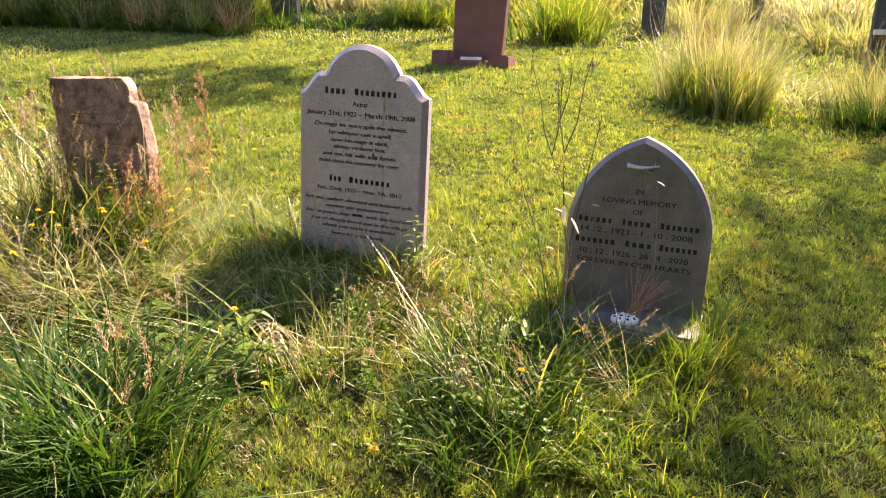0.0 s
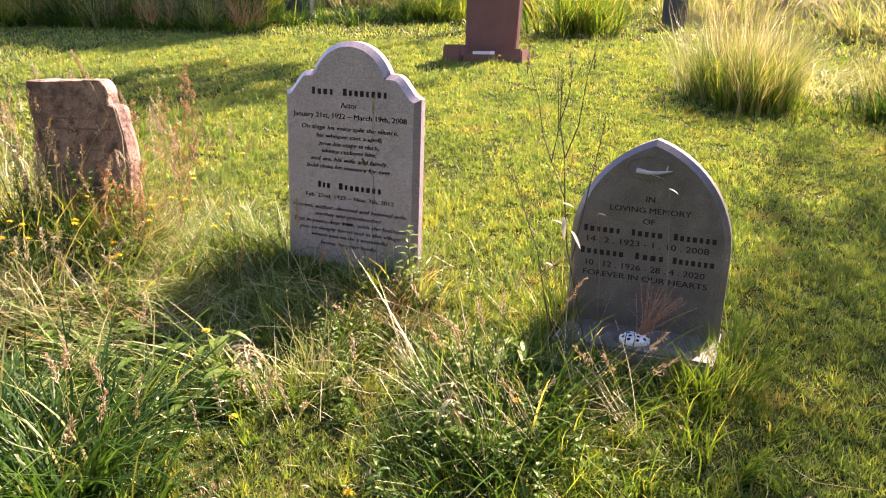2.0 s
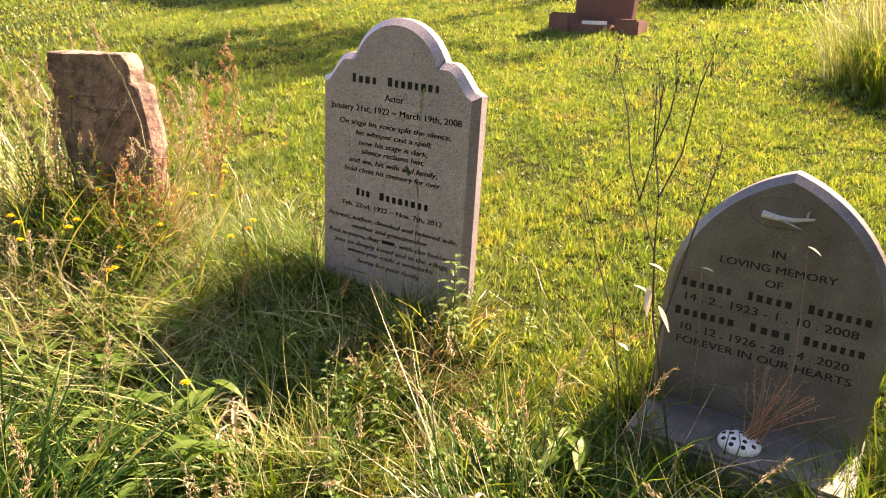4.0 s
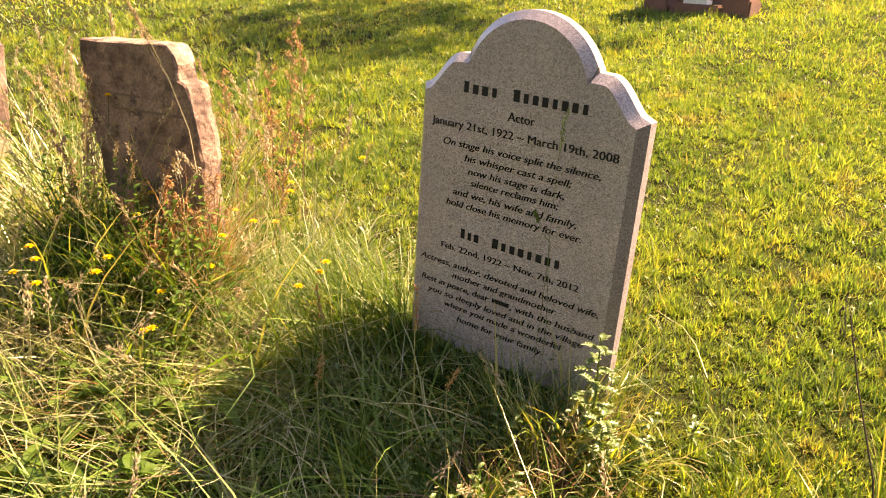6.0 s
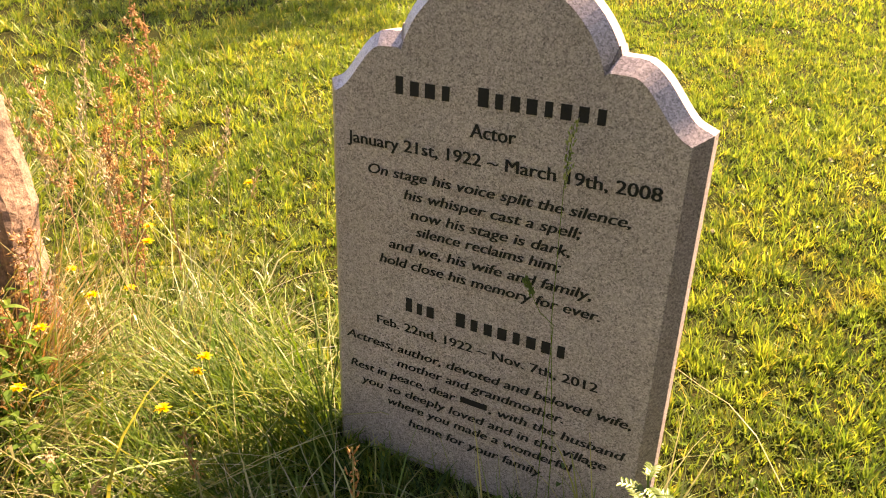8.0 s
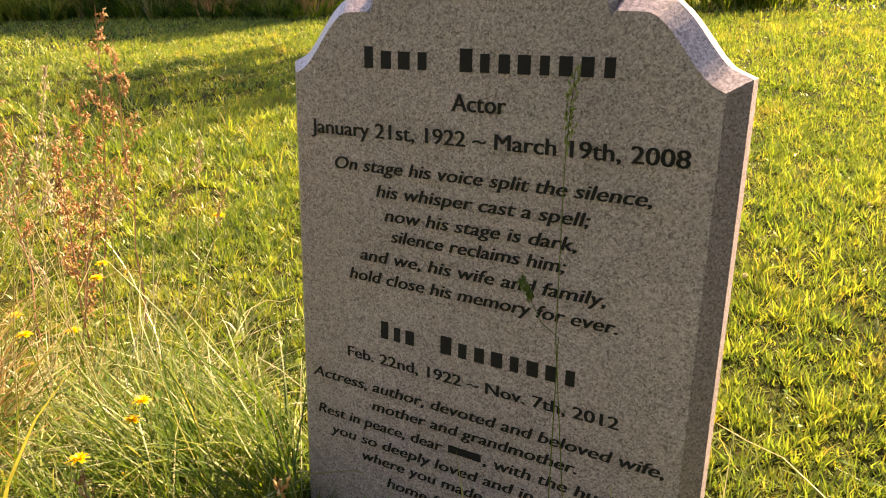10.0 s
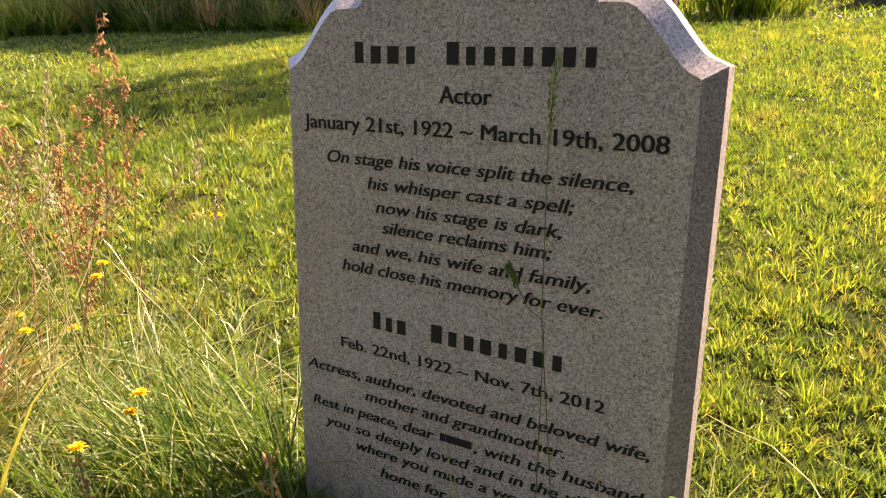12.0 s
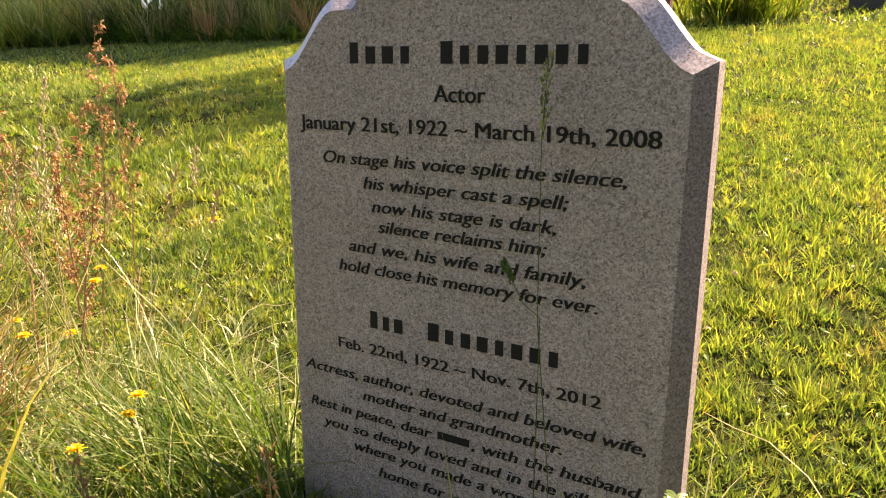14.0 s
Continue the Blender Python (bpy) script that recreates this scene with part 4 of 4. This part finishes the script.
# ---- single wild plants ----
def sorrel(x, y, height, az, tilt, label="rusty red sorrel plant gone to seed", seed_mat=None, seed_label="rusty red seed husks"):
    base = Vector((x, y, on_ground(x, y, -0.005)))
    d = Vector((math.cos(az) * math.sin(tilt), math.sin(az) * math.sin(tilt), math.cos(tilt)))
    pts = [base + d * height * k / 6 + Vector(rng.normal(0, 0.006, 3)) for k in range(7)]
    g1, g2 = Geo(), Geo()
    g1.tube(pts, 0.0026, 0.0010, 5)
    for k in range(13):
        s = 0.42 + 0.58 * k / 13
        p = base + d * height * s
        a = rng.uniform(0, 2 * math.pi)
        out = Vector((math.cos(a), math.sin(a), 2.6)).normalized()
        ln = 0.11 * (1.25 - s) * rng.uniform(0.6, 1.2)
        tip = p + out * ln + Vector((math.cos(a), math.sin(a), -0.3)) * ln * 0.25
        g1.tube([p, p + out * ln * 0.6, tip], 0.0009, 0.0006, 3)
        for j in range(28):
            q = p.lerp(tip, min(1.0, 0.2 + 0.85 * rng.random() ** 0.7)) + Vector(rng.normal(0, 0.0042, 3))
            g2.seed(q, Vector(rng.normal(0, 1, 3)) + Vector((0, 0, -0.6)), rng.uniform(0.009, 0.016), 0.0024)
    plant = tagged(new("sorrel"), label, "wild plant", "sorrel plants")
    part("stem", g1.mesh("stem", DRYSTEM), plant)
    tagged(part("seed_spike", g2.mesh("seed_spike", seed_mat or RUST), plant), seed_label, kind="stuff")


for x, y, h, az, tilt in ((-1.10, 0.22, 0.90, 0.6, 0.10), (-1.02, 0.30, 0.80, 2.6, 0.06), (-1.0, 0.12, 0.62, 5.6, 0.22), (-1.22, 0.12, 0.70, 3.0, 0.15),
                          (-1.16, -0.02, 0.60, 3.6, 0.18), (-0.93, 0.02, 0.55, 0.2, 0.25), (-1.3, 0.3, 0.66, 1.6, 0.12), (-0.98, -0.32, 0.48, 4.4, 0.1), (-0.92, -0.36, 0.40, 0.3, 0.16), (-0.96, -0.24, 0.46, 0.8, 0.12), (-1.08, -0.38, 0.40, 3.8, 0.2), (-0.90, -0.30, 0.34, 5.9, 0.22), (-0.99, -0.40, 0.36, 4.9, 0.12), (-0.94, -0.42, 0.30, 5.4, 0.2), (-1.12, -0.34, 0.44, 2.9, 0.12), (-1.01, -0.36, 0.42, 1.0, 0.15), (-0.95, -0.28, 0.36, 0.2, 0.2), (-1.05, -0.33, 0.50, 2.2, 0.08)):
    sorrel(x, y, h, az, tilt)
for x, y, h, az, tilt in ((-1.46, -0.38, 0.84, 2.2, 0.10), (-1.44, -0.42, 0.72, 0.3, 0.08), (-1.40, -0.44, 0.62, 3.4, 0.14), (-1.25, -0.42, 0.42, 0.4, 0.2)):
    sorrel(x, y, h, az, tilt, "dark brown dead dock stalk before the sandstone headstone", DRYSTEM, "dark brown seed husks")


def dead_stem(label):
    """The dry branching stem with dark bud heads in front of the pointed headstone."""
    plant = tagged(new("dead_weed_stem"), label, "wild plant")
    plant.location = (0.10, 0.0, 0.05)
    y = -0.32
    runs = [
        [(1.30, -0.02), (1.245, 0.20), (1.20, 0.40), (1.184, 0.584)],
        [(1.184, 0.584), (1.175, 0.729)],
        [(1.184, 0.584), (1.127, 0.714)],
        [(1.127, 0.714), (1.087, 0.812), (1.064, 0.934), (1.02, 1.071)],
        [(1.127, 0.714), (1.145, 0.831), (1.132, 1.004)],
        [(1.175, 0.729), (1.147, 0.855), (1.148, 1.013)],
        [(1.175, 0.729), (1.215, 0.845), (1.239, 1.018), (1.261, 1.09)],
        [(1.147, 0.855), (1.173, 0.943), (1.186, 1.046)],
        [(1.14, 0.10), (1.086, 0.365), (1.023, 0.547), (0.983, 0.68)],
        [(1.22, 0.35), (1.274, 0.652), (1.291, 0.753), (1.311, 0.871)],
    ]
    for run in runs:
        g1 = Geo()
        g1.tube([(a, y + 0.012 * math.sin(9 * c + a * 5), c) for a, c in run], 0.0036 if run is runs[0] else 0.0026, 0.0028 if run is runs[0] else 0.0014, 5)
        part("stem", g1.mesh("stem", TWIG), plant)
    for run in runs[3:]:
        a, c = run[-1]
        for _ in range(7):
            g2 = Geo()
            tip = Vector((a + rng.normal(0, 0.022), y + rng.normal(0, 0.02), c + rng.normal(0.0, 0.025)))
            g2.tube([(a, y, c - 0.05), tip], 0.0008, 0.0006, 3)
            g2.seed(tip, (rng.normal(0, 0.25), rng.normal(0, 0.25), 1), 0.014, 0.0032)
            part("bud", g2.mesh("bud", TWIG), plant)


dead_stem("dry dark branching weed stem with small bud heads")


def thistle(x, y, height):
    plant = tagged(new("thistle"), "young green prickly thistle at the headstone foot", "wild plant")
    base = Vector((x, y, on_ground(x, y, -0.005)))
    g1 = Geo()
    g1.tube([base, base + Vector((0.01, -0.005, height * 0.5)), base + Vector((0.0, 0.0, height))], 0.004, 0.002, 6)
    part("stem", g1.mesh("stem", THISTLE), plant)
    for k in range(20):
        a, s = k * 2.4, 0.2 + 0.8 * k / 20
        d = Vector((math.cos(a), math.sin(a), 0.55))
        p = base + Vector((0, 0, height * s))
        g2 = Geo()
        ln = 0.085 * (1.25 - 0.7 * s)
        g2.leaf(p, d, ln, 0.016, 0.5)
        d = d.normalized()
        side = d.cross(Vector((0, 0, 1))).normalized()
        for j in range(1, 6):
            q = p + d * ln * j / 6 + Vector((0, 0, -0.5 * ln * (j / 6) ** 2))
            for sg in (-1, 1):
                g2.leaf(q, d * 0.6 + side * sg, 0.016, 0.006, 0.2)
        part("leaf", g2.mesh("leaf", THISTLE), plant)


thistle(0.53, -0.11, 0.32)
thistle(0.60, -0.20, 0.18)


def hawkbit(x, y, height, tilt=0.2):
    plant = tagged(new("hawkbit"), "yellow hawkbit flower on a thin green stem", "flower", "yellow hawkbits")
    base = Vector((x, y, on_ground(x, y, -0.005)))
    a = rng.uniform(0, 2 * math.pi)
    top = base + Vector((math.cos(a) * tilt, math.sin(a) * tilt, 1)) * height
    g1 = Geo()
    g1.tube([base, base.lerp(top, 0.5) + Vector((0, 0, 0.012)), top], 0.0014, 0.0010, 4)
    part("stem", g1.mesh("stem", GREEN), plant)
    g2 = Geo()
    for k in range(22):
        b = 2 * math.pi * k / 22
        g2.leaf(top, (math.cos(b), math.sin(b), 0.25 + 0.5 * (k % 3)), 0.019 - 0.003 * (k % 3), 0.006, 0.2)
    part("flower_head", g2.mesh("flower_head", YELLOW), plant, "bright yellow petals")


for _ in range(34):
    hawkbit(-1.0 + rng.normal(0, 0.32), -0.35 + rng.normal(0, 0.32), rng.uniform(0.22, 0.42))
for x, y, h in ((-1.62, -0.45, 0.85), (-1.55, -0.3, 0.7), (0.45, -1.2, 0.10), (0.93, -1.28, 0.08), (0.15, -0.95, 0.2), (-0.45, -0.2, 0.12), (1.25, -0.75, 0.12)):
    hawkbit(x, y, h)


def broad_leaf_plant(x, y, n, size, label, mat=BROAD):
    plant = tagged(new("dock_plant"), label, "wild plant", "dock plants")
    z = on_ground(x, y)
    for k in range(n):
        a = rng.uniform(0, 2 * math.pi)
        g1 = Geo()
        g1.leaf((x + rng.normal(0, 0.03), y + rng.normal(0, 0.03), z + rng.uniform(0.02, 0.14)), (math.cos(a), math.sin(a), rng.uniform(0.0, 0.6)), size * rng.uniform(0.7, 1.3), size * 0.28, 0.45)
        part("leaf", g1.mesh("leaf", mat), plant)


for x, y in ((-0.70, -0.95), (-0.62, -0.82), (-0.86, -0.98), (-0.52, -1.0), (-0.78, -0.80), (-0.40, -0.68), (-0.25, -0.95), (-0.05, -1.05), (-0.45, -0.80), (0.10, -0.85), (0.30, -1.05), (0.15, -1.2), (1.05, -0.95), (1.15, -0.45), (-0.55, -1.1)):
    broad_leaf_plant(x, y, 11, 0.125, "low broad green dock leaves in flattened grass")


def leafy_weed(x, y, height, leaves, size, mat, label, lean=0.25):
    plant = tagged(new("leafy_weed"), label, "wild plant", "leafy weeds")
    base = Vector((x, y, on_ground(x, y, -0.005)))
    a = rng.uniform(0, 2 * math.pi)
    top = base + Vector((math.cos(a) * lean, math.sin(a) * lean, 1)) * height
    mid = base.lerp(top, 0.5) + Vector(rng.normal(0, 0.012, 3))
    g1, g2 = Geo(), Geo()
    g1.tube([base, mid, top], 0.0022, 0.0010, 4)
    part("stem", g1.mesh("stem", mat), plant)
    for k in range(leaves):
        s, b = (k + 0.5) / leaves, k * 2.4 + rng.normal(0, 0.3)
        p = base.lerp(mid, s * 2) if s < 0.5 else mid.lerp(top, s * 2 - 1)
        g2.leaf(p, (math.cos(b), math.sin(b), rng.uniform(0.1, 0.9)), size * (1.2 - 0.6 * s) * rng.uniform(0.7, 1.2), size * 0.3, 0.4)
    part("foliage", g2.mesh("foliage", mat), plant)


for _ in range(85):
    leafy_weed(-1.30 + rng.normal(0, 0.34), -0.42 + rng.normal(0, 0.10), rng.uniform(0.22, 0.58), 20, 0.055, BROAD, "dark green leafy weed before the sandstone headstone")
for _ in range(55):
    leafy_weed(-1.08 + rng.normal(0, 0.22), -0.50 + rng.normal(0, 0.12), rng.uniform(0.14, 0.34), 16, 0.05, BROAD, "dark green leafy weed before the sandstone headstone")
for _ in range(26):
    leafy_weed(-0.75 + rng.normal(0, 0.4), -0.55 + rng.normal(0, 0.35), rng.uniform(0.10, 0.24), 12, 0.05, BROAD, "low green leafy weed in long grass")
for _ in range(46):
    leafy_weed(1.12 + rng.normal(0, 0.22), -0.80 + rng.normal(0, 0.2), rng.uniform(0.10, 0.24), 12, 0.05, BROAD, "low green leafy weed before the pointed headstone")
for _ in range(36):
    leafy_weed(0.42 + rng.normal(0, 0.17), -0.45 + rng.normal(0, 0.22), rng.uniform(0.08, 0.20), 12, 0.04, THISTLE, "pale green leafy weed over the grave")


def loose_stems(x, y, rx, ry, count, length, label):
    """Dry stalks lying on the grass."""
    g1 = Geo()
    for _ in range(count):
        px, py = x + rng.normal(0, rx / 2), y + rng.normal(0, ry / 2)
        a, ln = rng.normal(2.9, 0.7), length * rng.uniform(0.5, 1.2)
        pts = []
        for k in range(5):
            qx, qy = px + math.cos(a) * ln * k / 4, py + math.sin(a) * ln * k / 4
            pts.append((qx, qy, on_ground(qx, qy, 0.07 + 0.05 * math.sin(k + px * 9))))
        g1.tube(pts, 0.0014, 0.0008, 3)
    return tagged(new("dry_stalks", g1.mesh("dry_stalks", STRAW)), label, "dry grass", kind="stuff")


loose_stems(-0.1, -0.60, 0.9, 0.7, 220, 0.4, "dry straw stalks lying over the grave")
loose_stems(-0.95, -0.45, 1.0, 0.8, 300, 0.4, "dry straw stalks lying in long grass")
loose_stems(0.55, -0.22, 0.35, 0.25, 40, 0.2, "dry stalks at the headstone foot")
tuft(0.56, -0.22, 0.10, 0.10, 120, 0.15, DEADLEAF, 0.5, 0.9, 0.005, label="withered brown grass at the headstone foot")
loose_stems(1.35, -0.7, 0.7, 0.5, 70, 0.35, "dry straw stalks before the pointed headstone")


def scatter_leaves(x0, x1, y0, y1, count, size, mat, name, label, category):
    g1 = Geo()
    for _ in range(count):
        x, y, a = rng.uniform(x0, x1), rng.uniform(y0, y1), rng.uniform(0, 2 * math.pi)
        g1.leaf((x, y, on_ground(x, y, rng.uniform(0.012, 0.035))), (math.cos(a), math.sin(a), rng.uniform(-0.1, 0.5)), size * rng.uniform(0.6, 1.4), size * 0.5, 0.3)
    return tagged(new(name, g1.mesh(name, mat)), label, category, kind="stuff")


scatter_leaves(-1.6, 3.0, -2.0, 3.5, 1500, 0.022, BROAD, "clover_leaves", "small clover and weed leaves in the lawn", "leaves")
scatter_leaves(-1.2, 3.0, -2.0, 3.5, 80, 0.030, DEADLEAF, "dead_leaves", "small dead brown leaves on the lawn", "leaves")
g1 = Geo()
for _ in range(45):
    x, y = rng.uniform(-1.2, 2.6), rng.uniform(0.3, 4.5)
    c = Vector((x, y, on_ground(x, y, 0.04)))
    for _k in range(14):
        g1.seed(c, rng.normal(0, 1, 3), 0.009, 0.002)
tagged(new("clover_flowers", g1.mesh("clover_flowers", PALEPETAL)), "tiny white clover flowers in the lawn", "flowers", kind="stuff")

# seeding grasses that lean against the granite headstone
def leaning_stalk(pts, head, label, mat=None, fat=0.0022, thick=0.0011, stem_mat=None):
    g1 = Geo()
    g1.tube(pts, thick, thick * 0.6, 4)
    stem = tagged(new("seeding_grass", g1.mesh("seeding_grass", stem_mat or GREEN)), label, "grass", "seed stalks")
    g2 = Geo()
    a, c = Vector(pts[-1 - head]), Vector(pts[-1])
    for k in range(60):
        s = k / 60
        g2.seed(a.lerp(c, s) + Vector(rng.normal(0, fat, 3)), (c - a).normalized() + Vector(rng.normal(0, 0.3, 3)), 0.010, 0.0018)
    part("seed_head", g2.mesh("seed_head", mat or THISTLE), stem, "slender seed head")


leaning_stalk([(0.36, -0.10, 0.08), (0.345, -0.06, 0.36), (0.322, -0.05, 0.60), (0.325, -0.05, 0.80), (0.326, -0.05, 0.85), (0.335, -0.05, 0.955)], 1, "green seeding grass stem before the granite face", SILVERGREEN, 0.0036)
leaning_stalk([(0.34, -0.12, 0.08), (0.325, -0.06, 0.40), (0.326, -0.05, 0.60), (0.300, -0.05, 0.618), (0.285, -0.05, 0.645), (0.272, -0.05, 0.672)], 1, "bent seeding grass stem before the granite face")
for x, y, h, t in ((0.19, -0.45, 0.52, 0.0), (-0.14, -0.45, 0.40, -0.05), (0.02, -0.62, 0.36, 0.05), (0.26, -0.40, 0.30, 0.1)):
    sorrel_base = Vector((x, y, on_ground(x, y)))
    leaning_stalk([sorrel_base, sorrel_base + Vector((0.004, 0, h * 0.4)), sorrel_base + Vector((-0.004, 0.004, h * 0.75)), sorrel_base + Vector((t * h, 0, h))], 1, "thin yellow weed stalk over the grave", RUST, 0.004, 0.0022, STRAW)

# withered leaves by the pointed headstone, and drooping tassels at the grave foot
for p, d, ln in (((1.33, -0.50, 0.60), (0.1, -0.1, -1), 0.09), ((1.36, -0.50, 0.555), (0.7, -0.2, -0.9), 0.08), ((1.31, -0.45, 0.64), (1, -0.2, -0.1), 0.06), ((1.28, -0.45, 0.575), (1, 0, -0.2), 0.06),
                 ((1.27, -0.50, 0.43), (0.6, -0.4, 0.1), 0.06), ((1.62, -0.10, 0.66), (1, -0.3, -0.3), 0.05), ((1.35, -0.06, 0.53), (1, -0.3, 0.1), 0.05)):
    g1 = Geo()
    g1.leaf(p, d, ln * 0.75, ln * 0.22, 0.15, 0.3)
    foot = Vector((p[0] + 0.02, p[1] + 0.03, on_ground(p[0] + 0.02, p[1] + 0.03)))
    plant = tagged(new("withered_plant"), "thin stem with one withered pale leaf", "wild plant", "withered plants")
    g2 = Geo()
    g2.tube([foot, foot.lerp(Vector(p), 0.5) + Vector((0.01, 0, 0.01)), p], 0.0012, 0.0007, 4)
    part("stem", g2.mesh("stem", DRYSTEM), plant)
    part("leaf", g1.mesh("leaf", PALEPETAL), plant, "withered pale leaf")
for x, y, h, dx in ((0.50, -1.30, 0.42, 0.07), (0.55, -1.33, 0.44, 0.09), (0.47, -1.36, 0.40, 0.05), (0.58, -1.28, 0.40, 0.11), (0.36, -1.45, 0.36, -0.06), (0.40, -1.42, 0.33, 0.08)):
    b0 = Vector((x, y, on_ground(x, y)))
    leaning_stalk([b0, b0 + Vector((0, 0, h * 0.6)), b0 + Vector((dx * 0.3, 0, h)), b0 + Vector((dx, 0, h * 0.93)), b0 + Vector((dx * 1.3, 0, h * 0.62))], 1, "arched grass stem with a pale drooping tassel", SEED, 0.0032)

def withered_dock(x, y, height, leaves, label):
    """Dead plant whose long pale leaves hang from the stem."""
    plant = tagged(new("withered_dock"), label, "wild plant", "withered docks")
    base = Vector((x, y, on_ground(x, y, -0.005)))
    g1 = Geo()
    g1.tube([base, base + Vector((0.01, 0, height * 0.6)), base + Vector((-0.01, 0.01, height))], 0.0035, 0.0018, 5)
    part("stem", g1.mesh("stem", DRYSTEM), plant)
    for k in range(leaves):
        a = 2.4 * k + rng.normal(0, 0.3)
        g2 = Geo()
        g2.leaf(base + Vector((0, 0, height * (0.45 + 0.55 * k / leaves))), (math.cos(a), math.sin(a), 0.2), rng.uniform(0.07, 0.14), rng.uniform(0.009, 0.018), rng.uniform(0.7, 1.2), 0.35)
        part("leaf", g2.mesh("leaf", (PALEPETAL, SEED, DEADLEAF)[k % 3]), plant, "withered hanging leaf")


for x, y, h, n in ((0.20, -0.84, 0.11, 15), (0.26, -0.94, 0.10, 12), (0.14, -0.80, 0.09, 8), (0.24, -1.05, 0.10, 6), (0.02, -1.18, 0.14, 6)):
    withered_dock(x, y, h, n, "withered dock with pale hanging leaves over the grave")
for x, y, h, n in ((1.10, -0.92, 0.20, 8), (1.05, -0.80, 0.16, 8)):
    withered_dock(x, y, h, n, "small brown withered dock before the pointed headstone")

# ---- trees round the churchyard, with unseen ones added for shade ----
def tree(x, y, height, rx, ry, rz, leaves, size, label):
    """A tapered trunk with limbs and a lumpy crown of single leaves."""
    top = tagged(new("tree"), label, "tree", "trees round the churchyard")
    z = on_ground(x, y, -0.2)
    g1 = Geo()
    g1.tube([(x, y, z), (x + 0.1, y, z + height * 0.3), (x - 0.1, y + 0.1, z + height * 0.6), (x, y, z + height)], height * 0.012, 0.04, 10)
    for k in range(9):
        a = k * 2.4
        p = Vector((x, y, z + height * (0.45 + 0.055 * k)))
        g1.tube([p, p + Vector((math.cos(a) * rx * 0.35, math.sin(a) * ry * 0.35, 0.6)), p + Vector((math.cos(a) * rx * 0.7, math.sin(a) * ry * 0.7, 1.0))], 0.05, 0.015, 6)
    part("trunk", g1.mesh("trunk", TWIG, True), top, "brown bark trunk with limbs")
    u = rng.normal(0, 1, (leaves, 3))
    u /= np.linalg.norm(u, axis=1)[:, None]
    u *= rng.uniform(0.2, 1, (leaves, 1)) ** 0.5
    lump = 0.8 + 0.25 * np.sin(5 * u[:, :1] + x) * np.cos(4 * u[:, 2:] + y)
    c = np.array([x, y, z + height - rz * 0.7]) + u * lump * np.array([rx, ry, rz])
    g1 = Geo()
    for p in c:
        g1.leaf(p, rng.normal(0, 1, 3), size, size * 0.65, 0.3)
    part("crown", g1.mesh("crown", BROAD), top, "green leafy crown")


tree(0.3, 17.1, 15.0, 2.5, 1.2, 1.1, 480, 0.22, "tall leafy tree standing up the slope")
tree(-4.3, 20.3, 15.0, 2.9, 1.8, 1.3, 3300, 0.24, "tall leafy tree standing up the slope")
tree(-8.6, 19.9, 15.0, 3.2, 1.8, 1.3, 3600, 0.24, "tall leafy tree standing up the slope")
tree(-12.6, 18.8, 14.0, 2.8, 1.6, 1.2, 2200, 0.24, "tall leafy tree standing up the slope")
tree(-0.9, 22.2, 14.0, 2.0, 1.0, 1.0, 1300, 0.24, "slim leafy tree standing up the slope")
# Added out of view; its thin crown dims the lawn at lower right.
tree(7.5, 16.0, 17.0, 1.5, 3.2, 1.6, 660, 0.2, "unseen leafy tree added to shade the lawn")
for k in range(6):
    tree(-24 + 2.2 * k, 12.6 + 0.7 * math.sin(k * 1.9), 2.6 + 0.3 * math.sin(k * 1.7), 1.8, 1.2, 1.9, 700, 0.22, "low leafy shrub on the churchyard bank")
for k in range(8):
    tree(-31 + 3.1 * k, 15.5 + 1.2 * math.sin(k * 1.9), 3.4 + 0.5 * math.sin(k * 1.7), 2.2, 1.6, 2.4, 900, 0.3, "overgrown leafy shrub at the churchyard edge")
for k in range(7):
    tree(-34 + 4.5 * k, 24.0 + 2 * math.sin(k * 1.9), 9.0 + math.sin(k * 1.7), 3.0, 2.4, 4.4, 1300, 0.5, "leafy tree added at the churchyard edge")
# Unseen row on the right, added to block skylight from that side.
for k in range(6):
    tree(12.5 + 1.2 * math.sin(k * 2.1), -11 + 3.1 * k, 9.0 + math.sin(k * 1.7), 2.4, 2.4, 4.6, 1700, 0.5, "leafy tree added at the churchyard edge")
# Unseen row behind the camera, added to cut skylight on the stone fronts.
for k in range(8):
    tree(-17 + 4.0 * k, -12.5 + math.cos(k * 2.3), 12.0 + math.sin(k * 1.3), 3.0, 2.4, 6.0, 2200, 0.6, "leafy tree added at the churchyard edge")
